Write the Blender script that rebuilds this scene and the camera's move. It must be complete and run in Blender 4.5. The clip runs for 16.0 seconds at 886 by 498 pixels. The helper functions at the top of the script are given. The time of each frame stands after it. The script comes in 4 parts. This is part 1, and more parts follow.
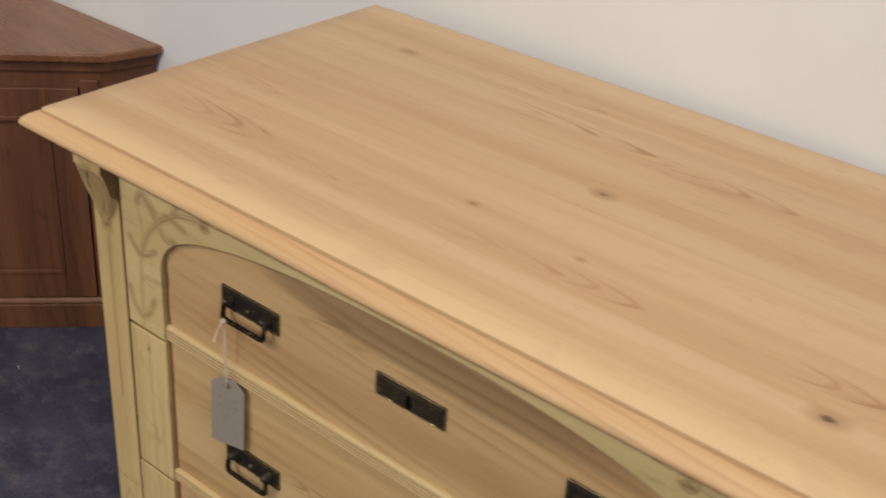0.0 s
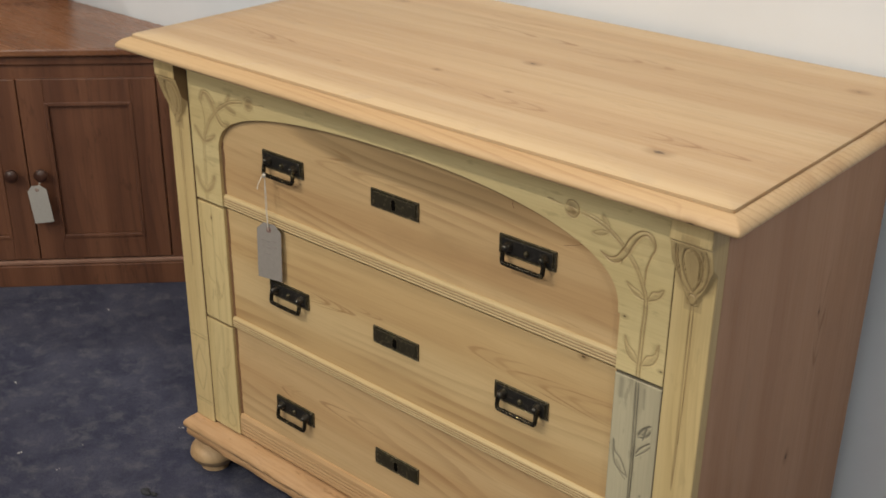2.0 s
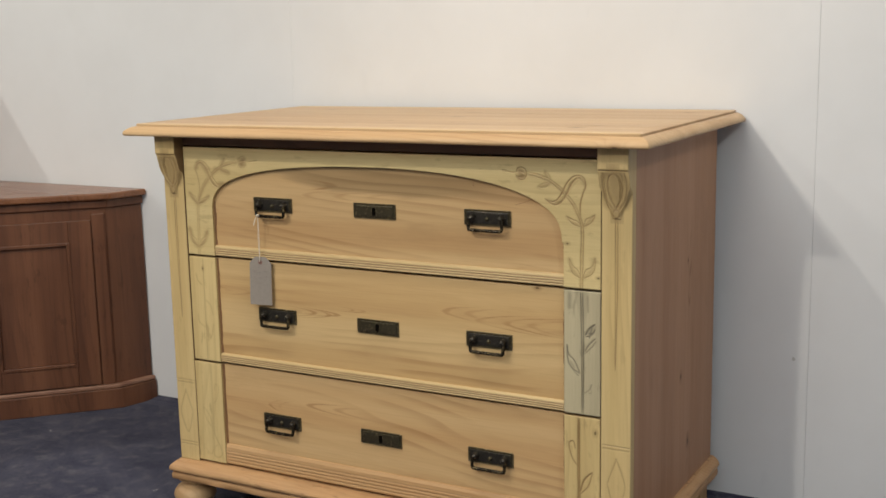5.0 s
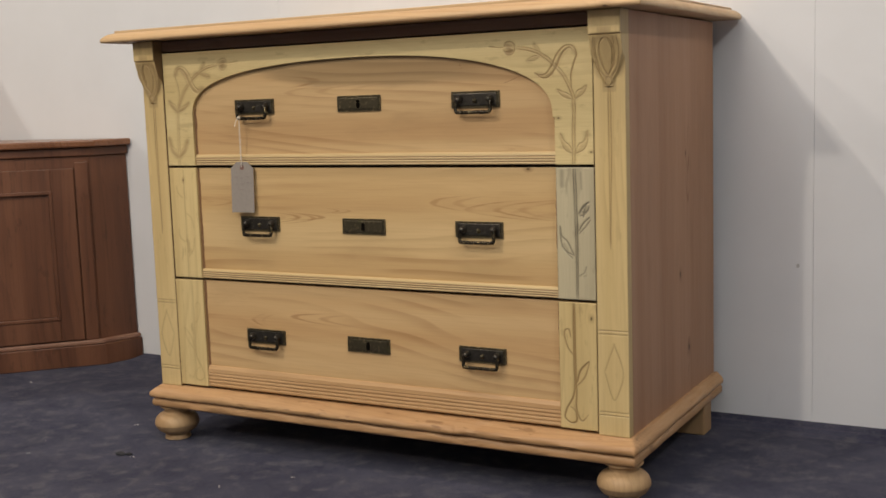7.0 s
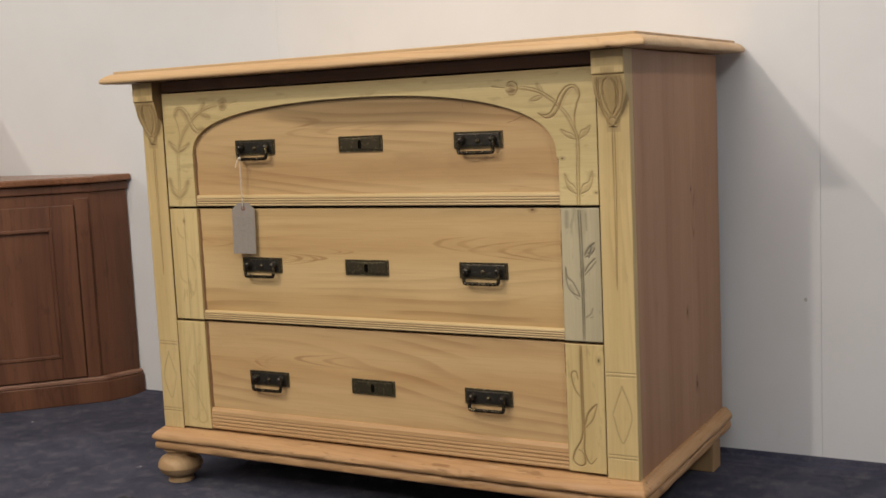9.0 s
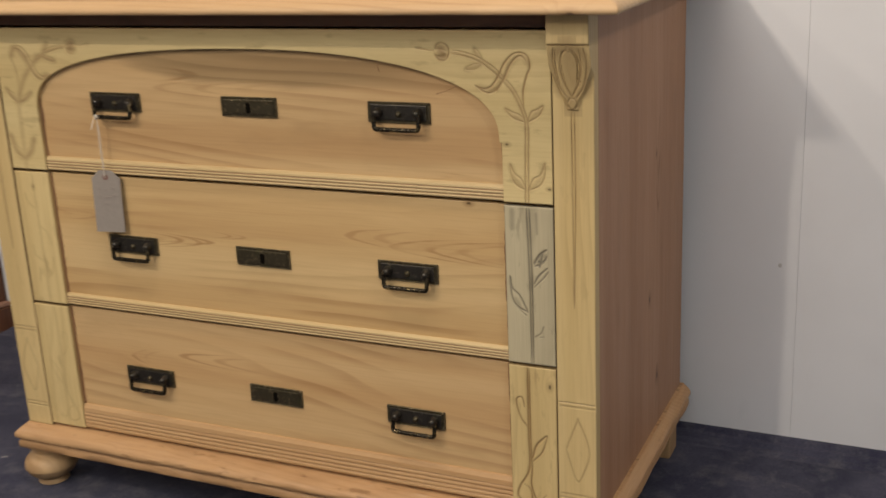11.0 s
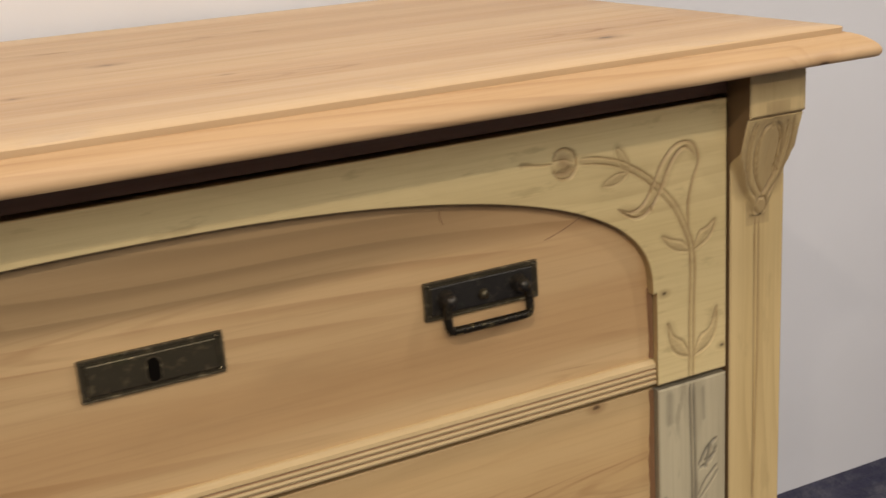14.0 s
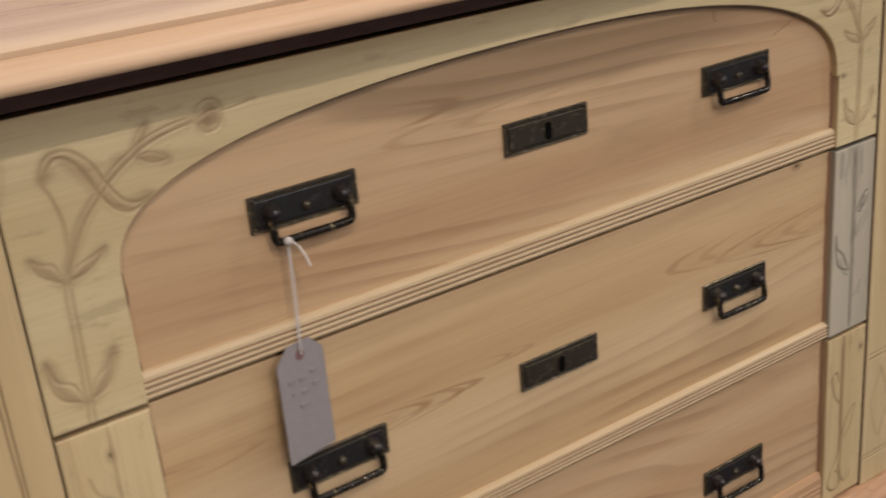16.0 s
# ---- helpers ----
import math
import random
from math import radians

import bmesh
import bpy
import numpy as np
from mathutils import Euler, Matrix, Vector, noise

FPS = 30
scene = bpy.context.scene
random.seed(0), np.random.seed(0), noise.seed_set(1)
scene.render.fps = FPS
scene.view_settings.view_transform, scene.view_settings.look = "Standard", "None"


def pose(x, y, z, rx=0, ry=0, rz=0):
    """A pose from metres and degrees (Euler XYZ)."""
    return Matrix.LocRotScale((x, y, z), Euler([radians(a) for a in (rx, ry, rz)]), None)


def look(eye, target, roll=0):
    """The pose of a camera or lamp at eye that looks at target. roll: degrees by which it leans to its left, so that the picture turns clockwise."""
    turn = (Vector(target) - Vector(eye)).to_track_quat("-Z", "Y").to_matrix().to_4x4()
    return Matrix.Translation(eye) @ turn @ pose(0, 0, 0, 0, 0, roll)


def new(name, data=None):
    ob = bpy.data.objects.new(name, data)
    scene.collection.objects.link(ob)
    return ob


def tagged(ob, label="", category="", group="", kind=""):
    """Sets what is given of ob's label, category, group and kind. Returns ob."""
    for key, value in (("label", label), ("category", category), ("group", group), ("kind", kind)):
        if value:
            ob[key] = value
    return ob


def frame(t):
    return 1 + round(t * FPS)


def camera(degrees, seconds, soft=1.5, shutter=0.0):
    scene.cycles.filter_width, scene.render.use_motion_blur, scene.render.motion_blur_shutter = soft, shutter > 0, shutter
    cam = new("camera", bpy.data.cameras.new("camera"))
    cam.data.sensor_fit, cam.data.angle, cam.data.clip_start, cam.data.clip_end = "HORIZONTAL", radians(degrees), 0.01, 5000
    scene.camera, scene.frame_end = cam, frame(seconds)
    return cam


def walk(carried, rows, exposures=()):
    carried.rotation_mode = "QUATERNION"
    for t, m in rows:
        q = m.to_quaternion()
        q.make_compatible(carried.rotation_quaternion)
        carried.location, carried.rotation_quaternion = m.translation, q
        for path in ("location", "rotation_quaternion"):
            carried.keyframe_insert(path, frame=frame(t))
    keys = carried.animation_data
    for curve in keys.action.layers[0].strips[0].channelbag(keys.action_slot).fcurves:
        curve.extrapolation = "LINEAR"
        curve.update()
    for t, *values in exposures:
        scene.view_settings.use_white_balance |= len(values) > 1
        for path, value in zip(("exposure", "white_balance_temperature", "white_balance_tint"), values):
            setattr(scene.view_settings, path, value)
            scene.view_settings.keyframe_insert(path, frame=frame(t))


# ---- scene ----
cam = camera(42.2, 16.0, soft=1.6, shutter=0.5)
# the origin is the middle of the chest's front; seconds, eye, target, roll
PATH = [
    (0, (0.583, -0.734, 1.421), (-0.465, 0.651, 0.429), 4.5),
    (0.5, (0.735, -0.645, 1.388), (-0.412, 0.681, 0.426), 4.3),
    (1, (0.864, -0.733, 1.375), (-0.321, 0.58, 0.441), 3.4),
    (1.5, (0.952, -0.955, 1.352), (-0.19, 0.416, 0.448), 1.2),
    (2, (1.049, -1.096, 1.334), (-0.143, 0.273, 0.495), 0.6),
    (2.5, (1.113, -1.208, 1.304), (-0.092, 0.211, 0.574), 1.2),
    (3, (1.119, -1.352, 1.258), (-0.04, 0.133, 0.587), -1.1),
    (5.5, (1.161, -1.876, 0.889), (0.217, -0.135, 0.608), -0.5),
    (6, (1.156, -1.891, 0.764), (0.186, -0.159, 0.519), -0.7),
    (6.5, (1.151, -1.836, 0.727), (0.176, -0.109, 0.464), -1.4),
    (7, (1.153, -1.781, 0.698), (0.191, -0.045, 0.443), -1.9),
    (7.5, (1.149, -1.764, 0.695), (0.186, -0.028, 0.456), -2.2),
    (8, (1.15, -1.763, 0.696), (0.181, -0.027, 0.477), -2.4),
    (8.5, (1.144, -1.762, 0.702), (0.172, -0.026, 0.495), -2.6),
    (11, (0.929, -1.37, 0.98), (0.127, 0.364, 0.389), -2.7),
    (11.5, (0.749, -1.119, 0.977), (0.12, 0.661, 0.316), -5.1),
    (12, (0.541, -0.959, 0.982), (0.154, 0.88, 0.298), -5.1),
    (12.5, (0.323, -0.889, 0.999), (0.327, 0.996, 0.331), -4.7),
    (13, (0.171, -0.787, 0.993), (0.517, 1.063, 0.318), -4.0),
    (13.5, (0.039, -0.72, 0.98), (0.613, 1.07, 0.298), -3.7),
    (14, (-0.125, -0.697, 0.977), (0.691, 1.031, 0.387), -4.1),
    (14.5, (-0.241, -0.753, 0.985), (0.636, 0.946, 0.398), -3.3),
    (15, (-0.382, -0.83, 0.983), (0.539, 0.828, 0.349), -2.8),
    (15.5, (-0.536, -0.831, 0.984), (0.434, 0.771, 0.281), -3.9),
    (16, (-0.614, -0.744, 0.98), (0.403, 0.812, 0.24), -5.5),
]
walk(cam, [(t, look(eye, target, roll)) for t, eye, target, roll in PATH],
     exposures=[(0.0, -0.38, 6350, 8), (0.7, -0.27, 6200, 7), (1.5, -0.27, 6150, 3), (3.0, -0.26, 6250, 5), (5.5, -0.15, 6250, 4), (7.0, -0.18, 6500, 8), (8.5, -0.18, 6500, 8), (11.0, -0.24, 6650, 9), (12.3, -0.12, 6600, 10), (13.2, -0.42, 6600, 9), (13.6, -0.36, 6550, 10), (14.5, -0.18, 6600, 11), (15.4, -0.27, 6600, 13), (16.0, -0.28, 5750, 18)])

# ---- light ----
world = bpy.data.worlds.new("world")
scene.world = world
world.use_nodes = True
world.node_tree.nodes["Background"].inputs[0].default_value = (0.9, 0.93, 1.0, 1)
world.node_tree.nodes["Background"].inputs[1].default_value = 0.07


def lamp(name, eye, target, watts, size, colour, cone=120, blend=0.6):
    data = bpy.data.lights.new(name, "SPOT")
    data.energy, data.shadow_soft_size, data.color = watts, size, colour
    data.spot_size, data.spot_blend = radians(cone), blend
    ob = new(name, data)
    ob.matrix_world = look(eye, target)
    return ob


def panel_lamp(name, eye, size, watts, colour):
    data = bpy.data.lights.new(name, "AREA")
    data.shape, data.size, data.size_y, data.energy, data.color = "RECTANGLE", size[0], size[1], watts, colour
    ob = new(name, data)
    ob.matrix_world = look(eye, (eye[0], eye[1] + 0.001, 0.0))
    return ob


WARM, COOL = (1.0, 0.87, 0.74), (0.96, 0.97, 1.0)
lamp("ceiling_spot_far", (-0.55, -3.55, 2.37), (0.0, 0.3, 0.5), 140, 0.05, WARM)
lamp("ceiling_spot_mid", (-0.75, -1.90, 2.50), (0.1, 0.3, 0.5), 74, 0.025, WARM)
lamp("ceiling_spot_left", (-1.52, -1.95, 2.50), (0.1, 0.3, 0.5), 52, 0.02, WARM)
lamp("ceiling_spot_east", (2.50, -1.30, 2.60), (0.5, 0.2, 0.5), 76, 0.05, (1.0, 0.93, 0.86))
lamp("ceiling_spot_west", (-3.35, -0.30, 2.55), (-1.80, 0.5, 0.85), 105, 0.05, (1.0, 0.95, 0.85), 38, 0.5)
# unseen source, added above the chest to brighten its top
panel_lamp("tabletop_fill", (0.25, -0.55, 2.60), (1.2, 0.20), 22, WARM)
# broad unseen fill light, added to soften shadows and lift the wall
panel_lamp("soft_fill_south", (1.0, -2.9, 2.66), (3.2, 1.4), 54, COOL)


# ---- materials ----
class Nodes:
    """A small writer of node materials."""

    def __init__(self, name):
        self.mat = bpy.data.materials.new(name)
        self.mat.use_nodes = True
        self.tree = self.mat.node_tree
        self.shader = self.tree.nodes["Principled BSDF"]

    def put(self, kind, values=None, **props):
        n = self.tree.nodes.new(kind)
        for key, value in props.items():
            setattr(n, key, value)
        for key, value in (values or {}).items():
            if isinstance(value, bpy.types.NodeSocket):
                self.tree.links.new(value, n.inputs[key])
            else:
                n.inputs[key].default_value = value
        return n

    def math(self, op, a, b=0.0, c=0.0):
        return self.put("ShaderNodeMath", {0: a, 1: b, 2: c}, operation=op).outputs[0]

    def vec(self, op, a, b):
        n = self.put("ShaderNodeVectorMath", {0: a, 1: b}, operation=op)
        return n.outputs[1] if op == "DISTANCE" else n.outputs[0]

    def noise(self, v, scale=1.0, detail=2.0, rough=0.5, distort=0.0):
        return self.put("ShaderNodeTexNoise", {"Vector": v, "Scale": scale, "Detail": detail, "Roughness": rough, "Distortion": distort}).outputs[0]

    def ramp(self, v, a, b, c=0.0, d=1.0):
        return self.put("ShaderNodeMapRange", {0: v, 1: a, 2: b, 3: c, 4: d}, interpolation_type="SMOOTHSTEP").outputs[0]

    def mix(self, f, a, b, blend="MIX"):
        n = self.put("ShaderNodeMix", {0: f}, data_type="RGBA", blend_type=blend)
        for i, value in ((6, a), (7, b)):
            if isinstance(value, bpy.types.NodeSocket):
                self.tree.links.new(value, n.inputs[i])
            else:
                n.inputs[i].default_value = (*value, 1) if len(value) == 3 else value
        return n.outputs[2]

    def place(self):
        return self.put("ShaderNodeTexCoord").outputs["Object"]

    def done(self, colour, rough=0.5, bump=None, strength=0.2, depth=0.001, metal=0.0, specular=0.5, sheen=0.0):
        for key, value in (("Base Color", colour), ("Roughness", rough), ("Metallic", metal), ("Specular IOR Level", specular), ("Sheen Weight", sheen)):
            if isinstance(value, bpy.types.NodeSocket):
                self.tree.links.new(value, self.shader.inputs[key])
            else:
                self.shader.inputs[key].default_value = (*value, 1) if isinstance(value, tuple) else value
        if bump is not None:
            b = self.put("ShaderNodeBump", {"Strength": strength, "Distance": depth, "Height": bump})
            self.tree.links.new(b.outputs[0], self.shader.inputs["Normal"])
        return self.mat


def along(axis, a, b):
    return tuple(a if k == axis else b for k in "xyz")


def wood(name, light, mid, dark, axis="x", rings=30.0, ring_mix=0.45, knots=(), rough=0.5, carved=False, shift=(0, 0, 0), planks=None, specular=0.35, stain=0.0, slope=0.03, dirt=(0.20, 0.115, 0.045), patch=(0.40, 0.62, 0.10), chips=0.0, swirls=(), streak=1.0, wave=1.0, sharp=0.40, flames=(), cross=1, bands_mix=0.0, fine=0.22, overhang_shade=None):
    """Pine or stained wood, its grain along one axis, with knots at (place, radius)."""
    n = Nodes(name)
    p = n.vec("ADD", n.place(), shift)
    field = n.noise(n.vec("MULTIPLY", p, along(axis, 0.8, 4.5)), 1.0, 2.0, 0.45, 0.35)
    axes = n.put("ShaderNodeSeparateXYZ", {0: p}).outputs
    across = n.math("ADD", n.math("ADD", axes[0 if axis == "z" else 2], n.math("MULTIPLY", axes[1], 1.0)), n.math("MULTIPLY", axes["xyz".index(axis)], slope))
    field = n.math("ADD", n.math("MULTIPLY", field, wave), n.math("MULTIPLY", across, 3.2))
    spots = []
    for place, reach, lift in swirls:
        d = n.vec("DISTANCE", n.vec("MULTIPLY", p, along(axis, 0.30, 1.0)), tuple((c + v) * k for c, v, k in zip(place, shift, along(axis, 0.30, 1.0))))
        field = n.math("ADD", field, n.ramp(d, 0.0, reach, lift, 0.0))
    for place, radius in knots:
        d = n.vec("DISTANCE", n.vec("MULTIPLY", p, along(axis, 0.62, 1.0)), tuple((c + s) * k for c, s, k in zip(place, shift, along(axis, 0.62, 1.0))))
        field = n.math("ADD", field, n.ramp(d, 0.0, radius * 4, 0.09, 0.0))
        spots.append((n.ramp(n.math("ADD", d, n.math("MULTIPLY", n.noise(p, 260.0, 2.0), radius * 0.5)), radius * 0.45, radius * 0.95, 1.0, 0.0), n.ramp(d, radius * 0.6, radius * 1.9, 1.0, 0.0)))
    year = n.math("FRACT", n.math("MULTIPLY", field, rings * 1.9))
    bands = n.math("MULTIPLY", n.ramp(year, sharp, 0.90), n.ramp(year, 0.91, 1.0, 1.0, 0.0))
    late = n.math("MULTIPLY", bands, n.ramp(n.noise(n.vec("MULTIPLY", n.vec("ADD", p, (0.3, 0.7, 0.2)), along(axis, 3.2, 11.0)), 1.0, 2.5), patch[0], patch[1], patch[2], 1.0))
    tone = n.noise(n.vec("MULTIPLY", p, along(axis, 0.6, 13.0)), 1.0, 2.5)
    fibre = n.noise(n.vec("MULTIPLY", p, along(axis, 7.0, 330.0)), 1.0, 3.0, 0.65)
    cloud = n.noise(n.vec("MULTIPLY", p, along(axis, 4.0, 13.0)), 1.0, 4.0, 0.62)
    smear = n.noise(n.vec("MULTIPLY", n.vec("ADD", p, (0.9, 0.1, 0.5)), along(axis, 2.2, 17.0)), 1.0, 3.0, 0.55, 0.6)
    colour = n.mix(n.ramp(tone, 0.35, 0.68), light, mid)
    colour = n.mix(n.math("MULTIPLY", late, n.math("MULTIPLY", n.ramp(tone, 0.2, 0.75, 0.35, 1.0), ring_mix)), colour, dark)
    colour = n.mix(n.ramp(fibre, 0.42, 0.75, 0.0, fine), colour, dark)
    colour = n.mix(n.ramp(cloud, 0.55, 0.8, 0.0, 0.22 + stain), colour, tuple(c * 0.72 for c in mid))
    colour = n.mix(n.ramp(smear, 0.56, 0.74, 0.0, 0.30 * streak), colour, tuple(min(0.8, c * 1.18) for c in light))
    colour = n.mix(n.ramp(smear, 0.46, 0.28, 0.0, 0.34 * streak), colour, tuple(c * 0.5 + d * 0.5 for c, d in zip(mid, dark)))
    if bands_mix:
        band = n.noise(n.vec("MULTIPLY", n.vec("ADD", p, (0.4, 0.2, 0.6)), along(axis, 0.45, 21.0)), 1.0, 1.5, 0.4, 0.15)
        colour = n.mix(n.ramp(band, 0.50, 0.62, 0.0, bands_mix), colour, tuple(min(0.8, c * k) for c, k in zip(light, (1.08, 1.14, 1.22))))
        colour = n.mix(n.ramp(band, 0.46, 0.34, 0.0, bands_mix), colour, tuple(c * 0.94 for c in mid))
    if flames:                                  # cathedral figure: nested rounded points along the grain
        way = n.put("ShaderNodeSeparateXYZ", {0: n.place()}).outputs
        ragged = n.math("MULTIPLY", n.math("SUBTRACT", n.noise(n.vec("MULTIPLY", p, along(axis, 14.0, 60.0)), 1.0, 3.0), 0.5), 0.03)
        patchy = n.ramp(n.noise(n.vec("MULTIPLY", p, along(axis, 9.0, 40.0)), 1.0, 2.0), 0.36, 0.60)
    for tip, level, wide, length, turns, force in flames:
        v = n.math("DIVIDE", n.math("SUBTRACT", way[cross], level), wide)
        u = n.math("SUBTRACT", tip, n.math("ADD", way["xyz".index(axis)], n.math("MULTIPLY", ragged, 1.0 if length > 0 else -1.0)))
        w = n.math("SUBTRACT", n.math("DIVIDE", u, length), n.math("MULTIPLY", n.math("MULTIPLY", v, v), 0.9))
        line = n.ramp(n.math("ABSOLUTE", n.math("SUBTRACT", n.math("FRACT", n.math("MULTIPLY", w, turns)), 0.22)), 0.05, 0.24, 1.0, 0.0)
        inside = n.math("MULTIPLY", n.ramp(w, 0.0, 0.05), n.math("MULTIPLY", n.ramp(w, 0.35, 1.0, 1.0, 0.0), n.ramp(n.math("ABSOLUTE", v), 0.55, 1.0, 1.0, 0.0)))
        colour = n.mix(n.math("MULTIPLY", n.math("MULTIPLY", inside, n.math("ADD", n.math("MULTIPLY", line, patchy), 0.10)), force), colour, dark)
    if overhang_shade:                                   # a broad greyish band of painted shade below the top, its lower edge wavering
        way = n.put("ShaderNodeSeparateXYZ", {0: n.place()}).outputs
        level, left, right, force = overhang_shade
        waver = n.math("MULTIPLY", n.math("SUBTRACT", n.noise(n.vec("MULTIPLY", p, along(axis, 5.0, 26.0)), 1.0, 3.0), 0.5), 0.030)
        climb = n.math("MULTIPLY", n.math("MAXIMUM", n.math("SUBTRACT", left, way[0]), 0.0), 0.22)
        above = n.ramp(n.math("SUBTRACT", n.math("ADD", way[2], waver), n.math("ADD", climb, level)), -0.007, 0.010)
        reach = n.math("MULTIPLY", above, n.ramp(way[0], right - 0.14, right + 0.12, 1.0, 0.0))
        colour = n.mix(n.math("MULTIPLY", reach, n.math("ADD", n.math("MULTIPLY", bands, 0.25 * force), force)), colour, tuple(c * k for c, k in zip(mid, (0.46, 0.50, 0.52))))
    if planks:
        board = n.put("ShaderNodeTexWhiteNoise", {"W": n.math("FLOOR", n.math("MULTIPLY", n.put("ShaderNodeSeparateXYZ", {0: p}).outputs["xyz".index(planks[0])], planks[1]))}, noise_dimensions="1D").outputs[0]
        colour = n.mix(n.math("MULTIPLY", board, 0.30), colour, tuple(c * 0.86 for c in mid))
    if chips:
        chip = n.noise(n.vec("MULTIPLY", n.vec("ADD", p, (0.2, 0.4, 0.8)), along(axis, 16.0, 55.0)), 1.0, 4.0, 0.62)
        colour = n.mix(n.ramp(chip, 0.58, 0.68, 0.0, chips), colour, tuple(c * 0.62 for c in dark))
    for spot, halo in spots:
        colour = n.mix(n.math("MULTIPLY", halo, 0.42), colour, tuple(c * 0.8 for c in dark))
        colour = n.mix(n.math("MULTIPLY", spot, 0.88), colour, tuple(c * 0.26 for c in dark))
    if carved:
        # one tint for dirt in the carving and for shade painted on the rims
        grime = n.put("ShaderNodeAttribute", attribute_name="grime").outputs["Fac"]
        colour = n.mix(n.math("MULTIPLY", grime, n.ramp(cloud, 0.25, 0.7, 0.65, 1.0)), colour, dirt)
    height = n.math("ADD", n.math("MULTIPLY", fibre, 0.7), n.math("MULTIPLY", late, 0.5))
    return n.done(colour, n.ramp(fibre, 0.3, 0.8, rough - 0.06, rough + 0.12), height, 0.25, 0.0006, specular=specular)


TOP_KNOTS = [((0.040, 0.265, 0.86), 0.0085), ((0.386, 0.060, 0.86), 0.0095), ((0.467, 0.458, 0.86), 0.009), ((-0.387, 0.436, 0.86), 0.008),
             ((-0.047, 0.145, 0.86), 0.005), ((0.100, 0.129, 0.86), 0.004)]
TOP_FLAMES = [(0.040, 0.393, 0.022, 0.24, 3.0, 0.75), (0.114, 0.386, 0.014, 0.10, 2.0, 0.6), (0.220, 0.380, 0.022, 0.13, 2.5, 0.85), (0.345, 0.384, 0.012, 0.08, 2.0, 0.5), (-0.295, 0.098, 0.030, 0.16, 3.0, 0.75), (-0.175, 0.079, 0.016, 0.14, 2.0, 0.5),
              (0.112, 0.090, 0.014, 0.15, 2.0, 0.65), (0.194, 0.094, 0.018, 0.09, 2.0, 0.6), (0.416, 0.108, 0.018, 0.07, 2.0, 0.7), (0.490, 0.108, 0.012, 0.12, 2.0, 0.6), (-0.39, 0.20, 0.020, 0.15, 3.0, 0.4), (-0.07, 0.46, 0.016, 0.18, 2.0, 0.4)]
M_TOP = wood("pine_top", (0.585, 0.414, 0.236), (0.510, 0.330, 0.176), (0.31, 0.160, 0.066), "x", 8.0, 0.14, TOP_KNOTS, 0.44, planks=("y", 9.1), specular=0.38, patch=(0.50, 0.64, 0.05), chips=0.10, wave=0.5, sharp=0.62, flames=TOP_FLAMES, bands_mix=0.46, streak=0.35, fine=0.08)
M_EDGE = wood("pine_edge", (0.590, 0.408, 0.224), (0.520, 0.338, 0.176), (0.350, 0.192, 0.084), "x", 13.0, 0.45, [((0.500, -0.056, 0.8365), 0.0065)], rough=0.46, shift=(3, 1, 2), wave=0.5, sharp=0.55, slope=0.05)
M_PANEL = wood("pine_panel", (0.618, 0.426, 0.214), (0.544, 0.344, 0.160), (0.290, 0.142, 0.050), "x", 7.5, 0.50, [((0.36, 0.008, 0.574), 0.006)], 0.46, streak=0.95, slope=0.10, wave=0.55, sharp=0.34, cross=2, patch=(0.44, 0.62, 0.10), stain=0.27, fine=0.14, overhang_shade=(0.7285, -0.10, 0.28, 0.58),
               flames=[(-0.18, 0.7235, 0.020, -0.30, 4.0, 0.22), (-0.085, 0.744, 0.012, 0.08, 1.0, 0.6), (-0.285, 0.279, 0.016, -0.05, 2.0, 0.5), (-0.19, 0.290, 0.014, -0.14, 2.0, 0.5), (0.26, 0.347, 0.012, 0.07, 2.0, 0.5), (0.372, 0.613, 0.008, 0.12, 2.0, 0.5)])
M_PANEL_B = wood("pine_panel_knotty", (0.622, 0.444, 0.220), (0.556, 0.370, 0.170), (0.300, 0.155, 0.055), "x", 6.8, 0.48, [((0.333, 0.008, 0.5785), 0.0042)], 0.46, streak=0.95, shift=(0.7, 0.4, 1.3), slope=-0.07, wave=0.60, sharp=0.34, cross=2, patch=(0.44, 0.62, 0.10), stain=0.25, fine=0.14,
                 swirls=(((0.235, 0.0085, 0.508), 0.040, 0.12),), flames=[(0.205, 0.508, 0.020, -0.16, 3.0, 0.65), (0.13, 0.518, 0.016, -0.10, 2.0, 0.4), (-0.085, 0.487, 0.009, 0.11, 2.0, 0.55), (-0.03, 0.500, 0.006, 0.05, 2.0, 0.65), (-0.30, 0.514, 0.012, 0.12, 2.0, 0.6), (-0.105, 0.485, 0.014, 0.12, 3.0, 0.45)])
M_STRIP = wood("pale_carved_wood", (0.668, 0.520, 0.252), (0.590, 0.442, 0.202), (0.385, 0.255, 0.108), "z", 7.0, 0.36, [((0.4515, 0.0, 0.607), 0.0028), ((0.394, 0.0, 0.664), 0.003), ((0.447, 0.0, 0.327), 0.004), ((-0.43, 0.0, 0.557), 0.003)], 0.5, True, shift=(1, 2, 0), stain=0.36, chips=0.32)
M_ARCH = wood("pale_arch_wood", (0.672, 0.535, 0.266), (0.592, 0.458, 0.214), (0.375, 0.250, 0.110), "x", 7.0, 0.38, [((0.4515, 0.0, 0.607), 0.0028), ((0.394, 0.0, 0.664), 0.003)], 0.5, True, shift=(2, 1, 0), stain=0.34, chips=0.28, dirt=(0.255, 0.155, 0.068))
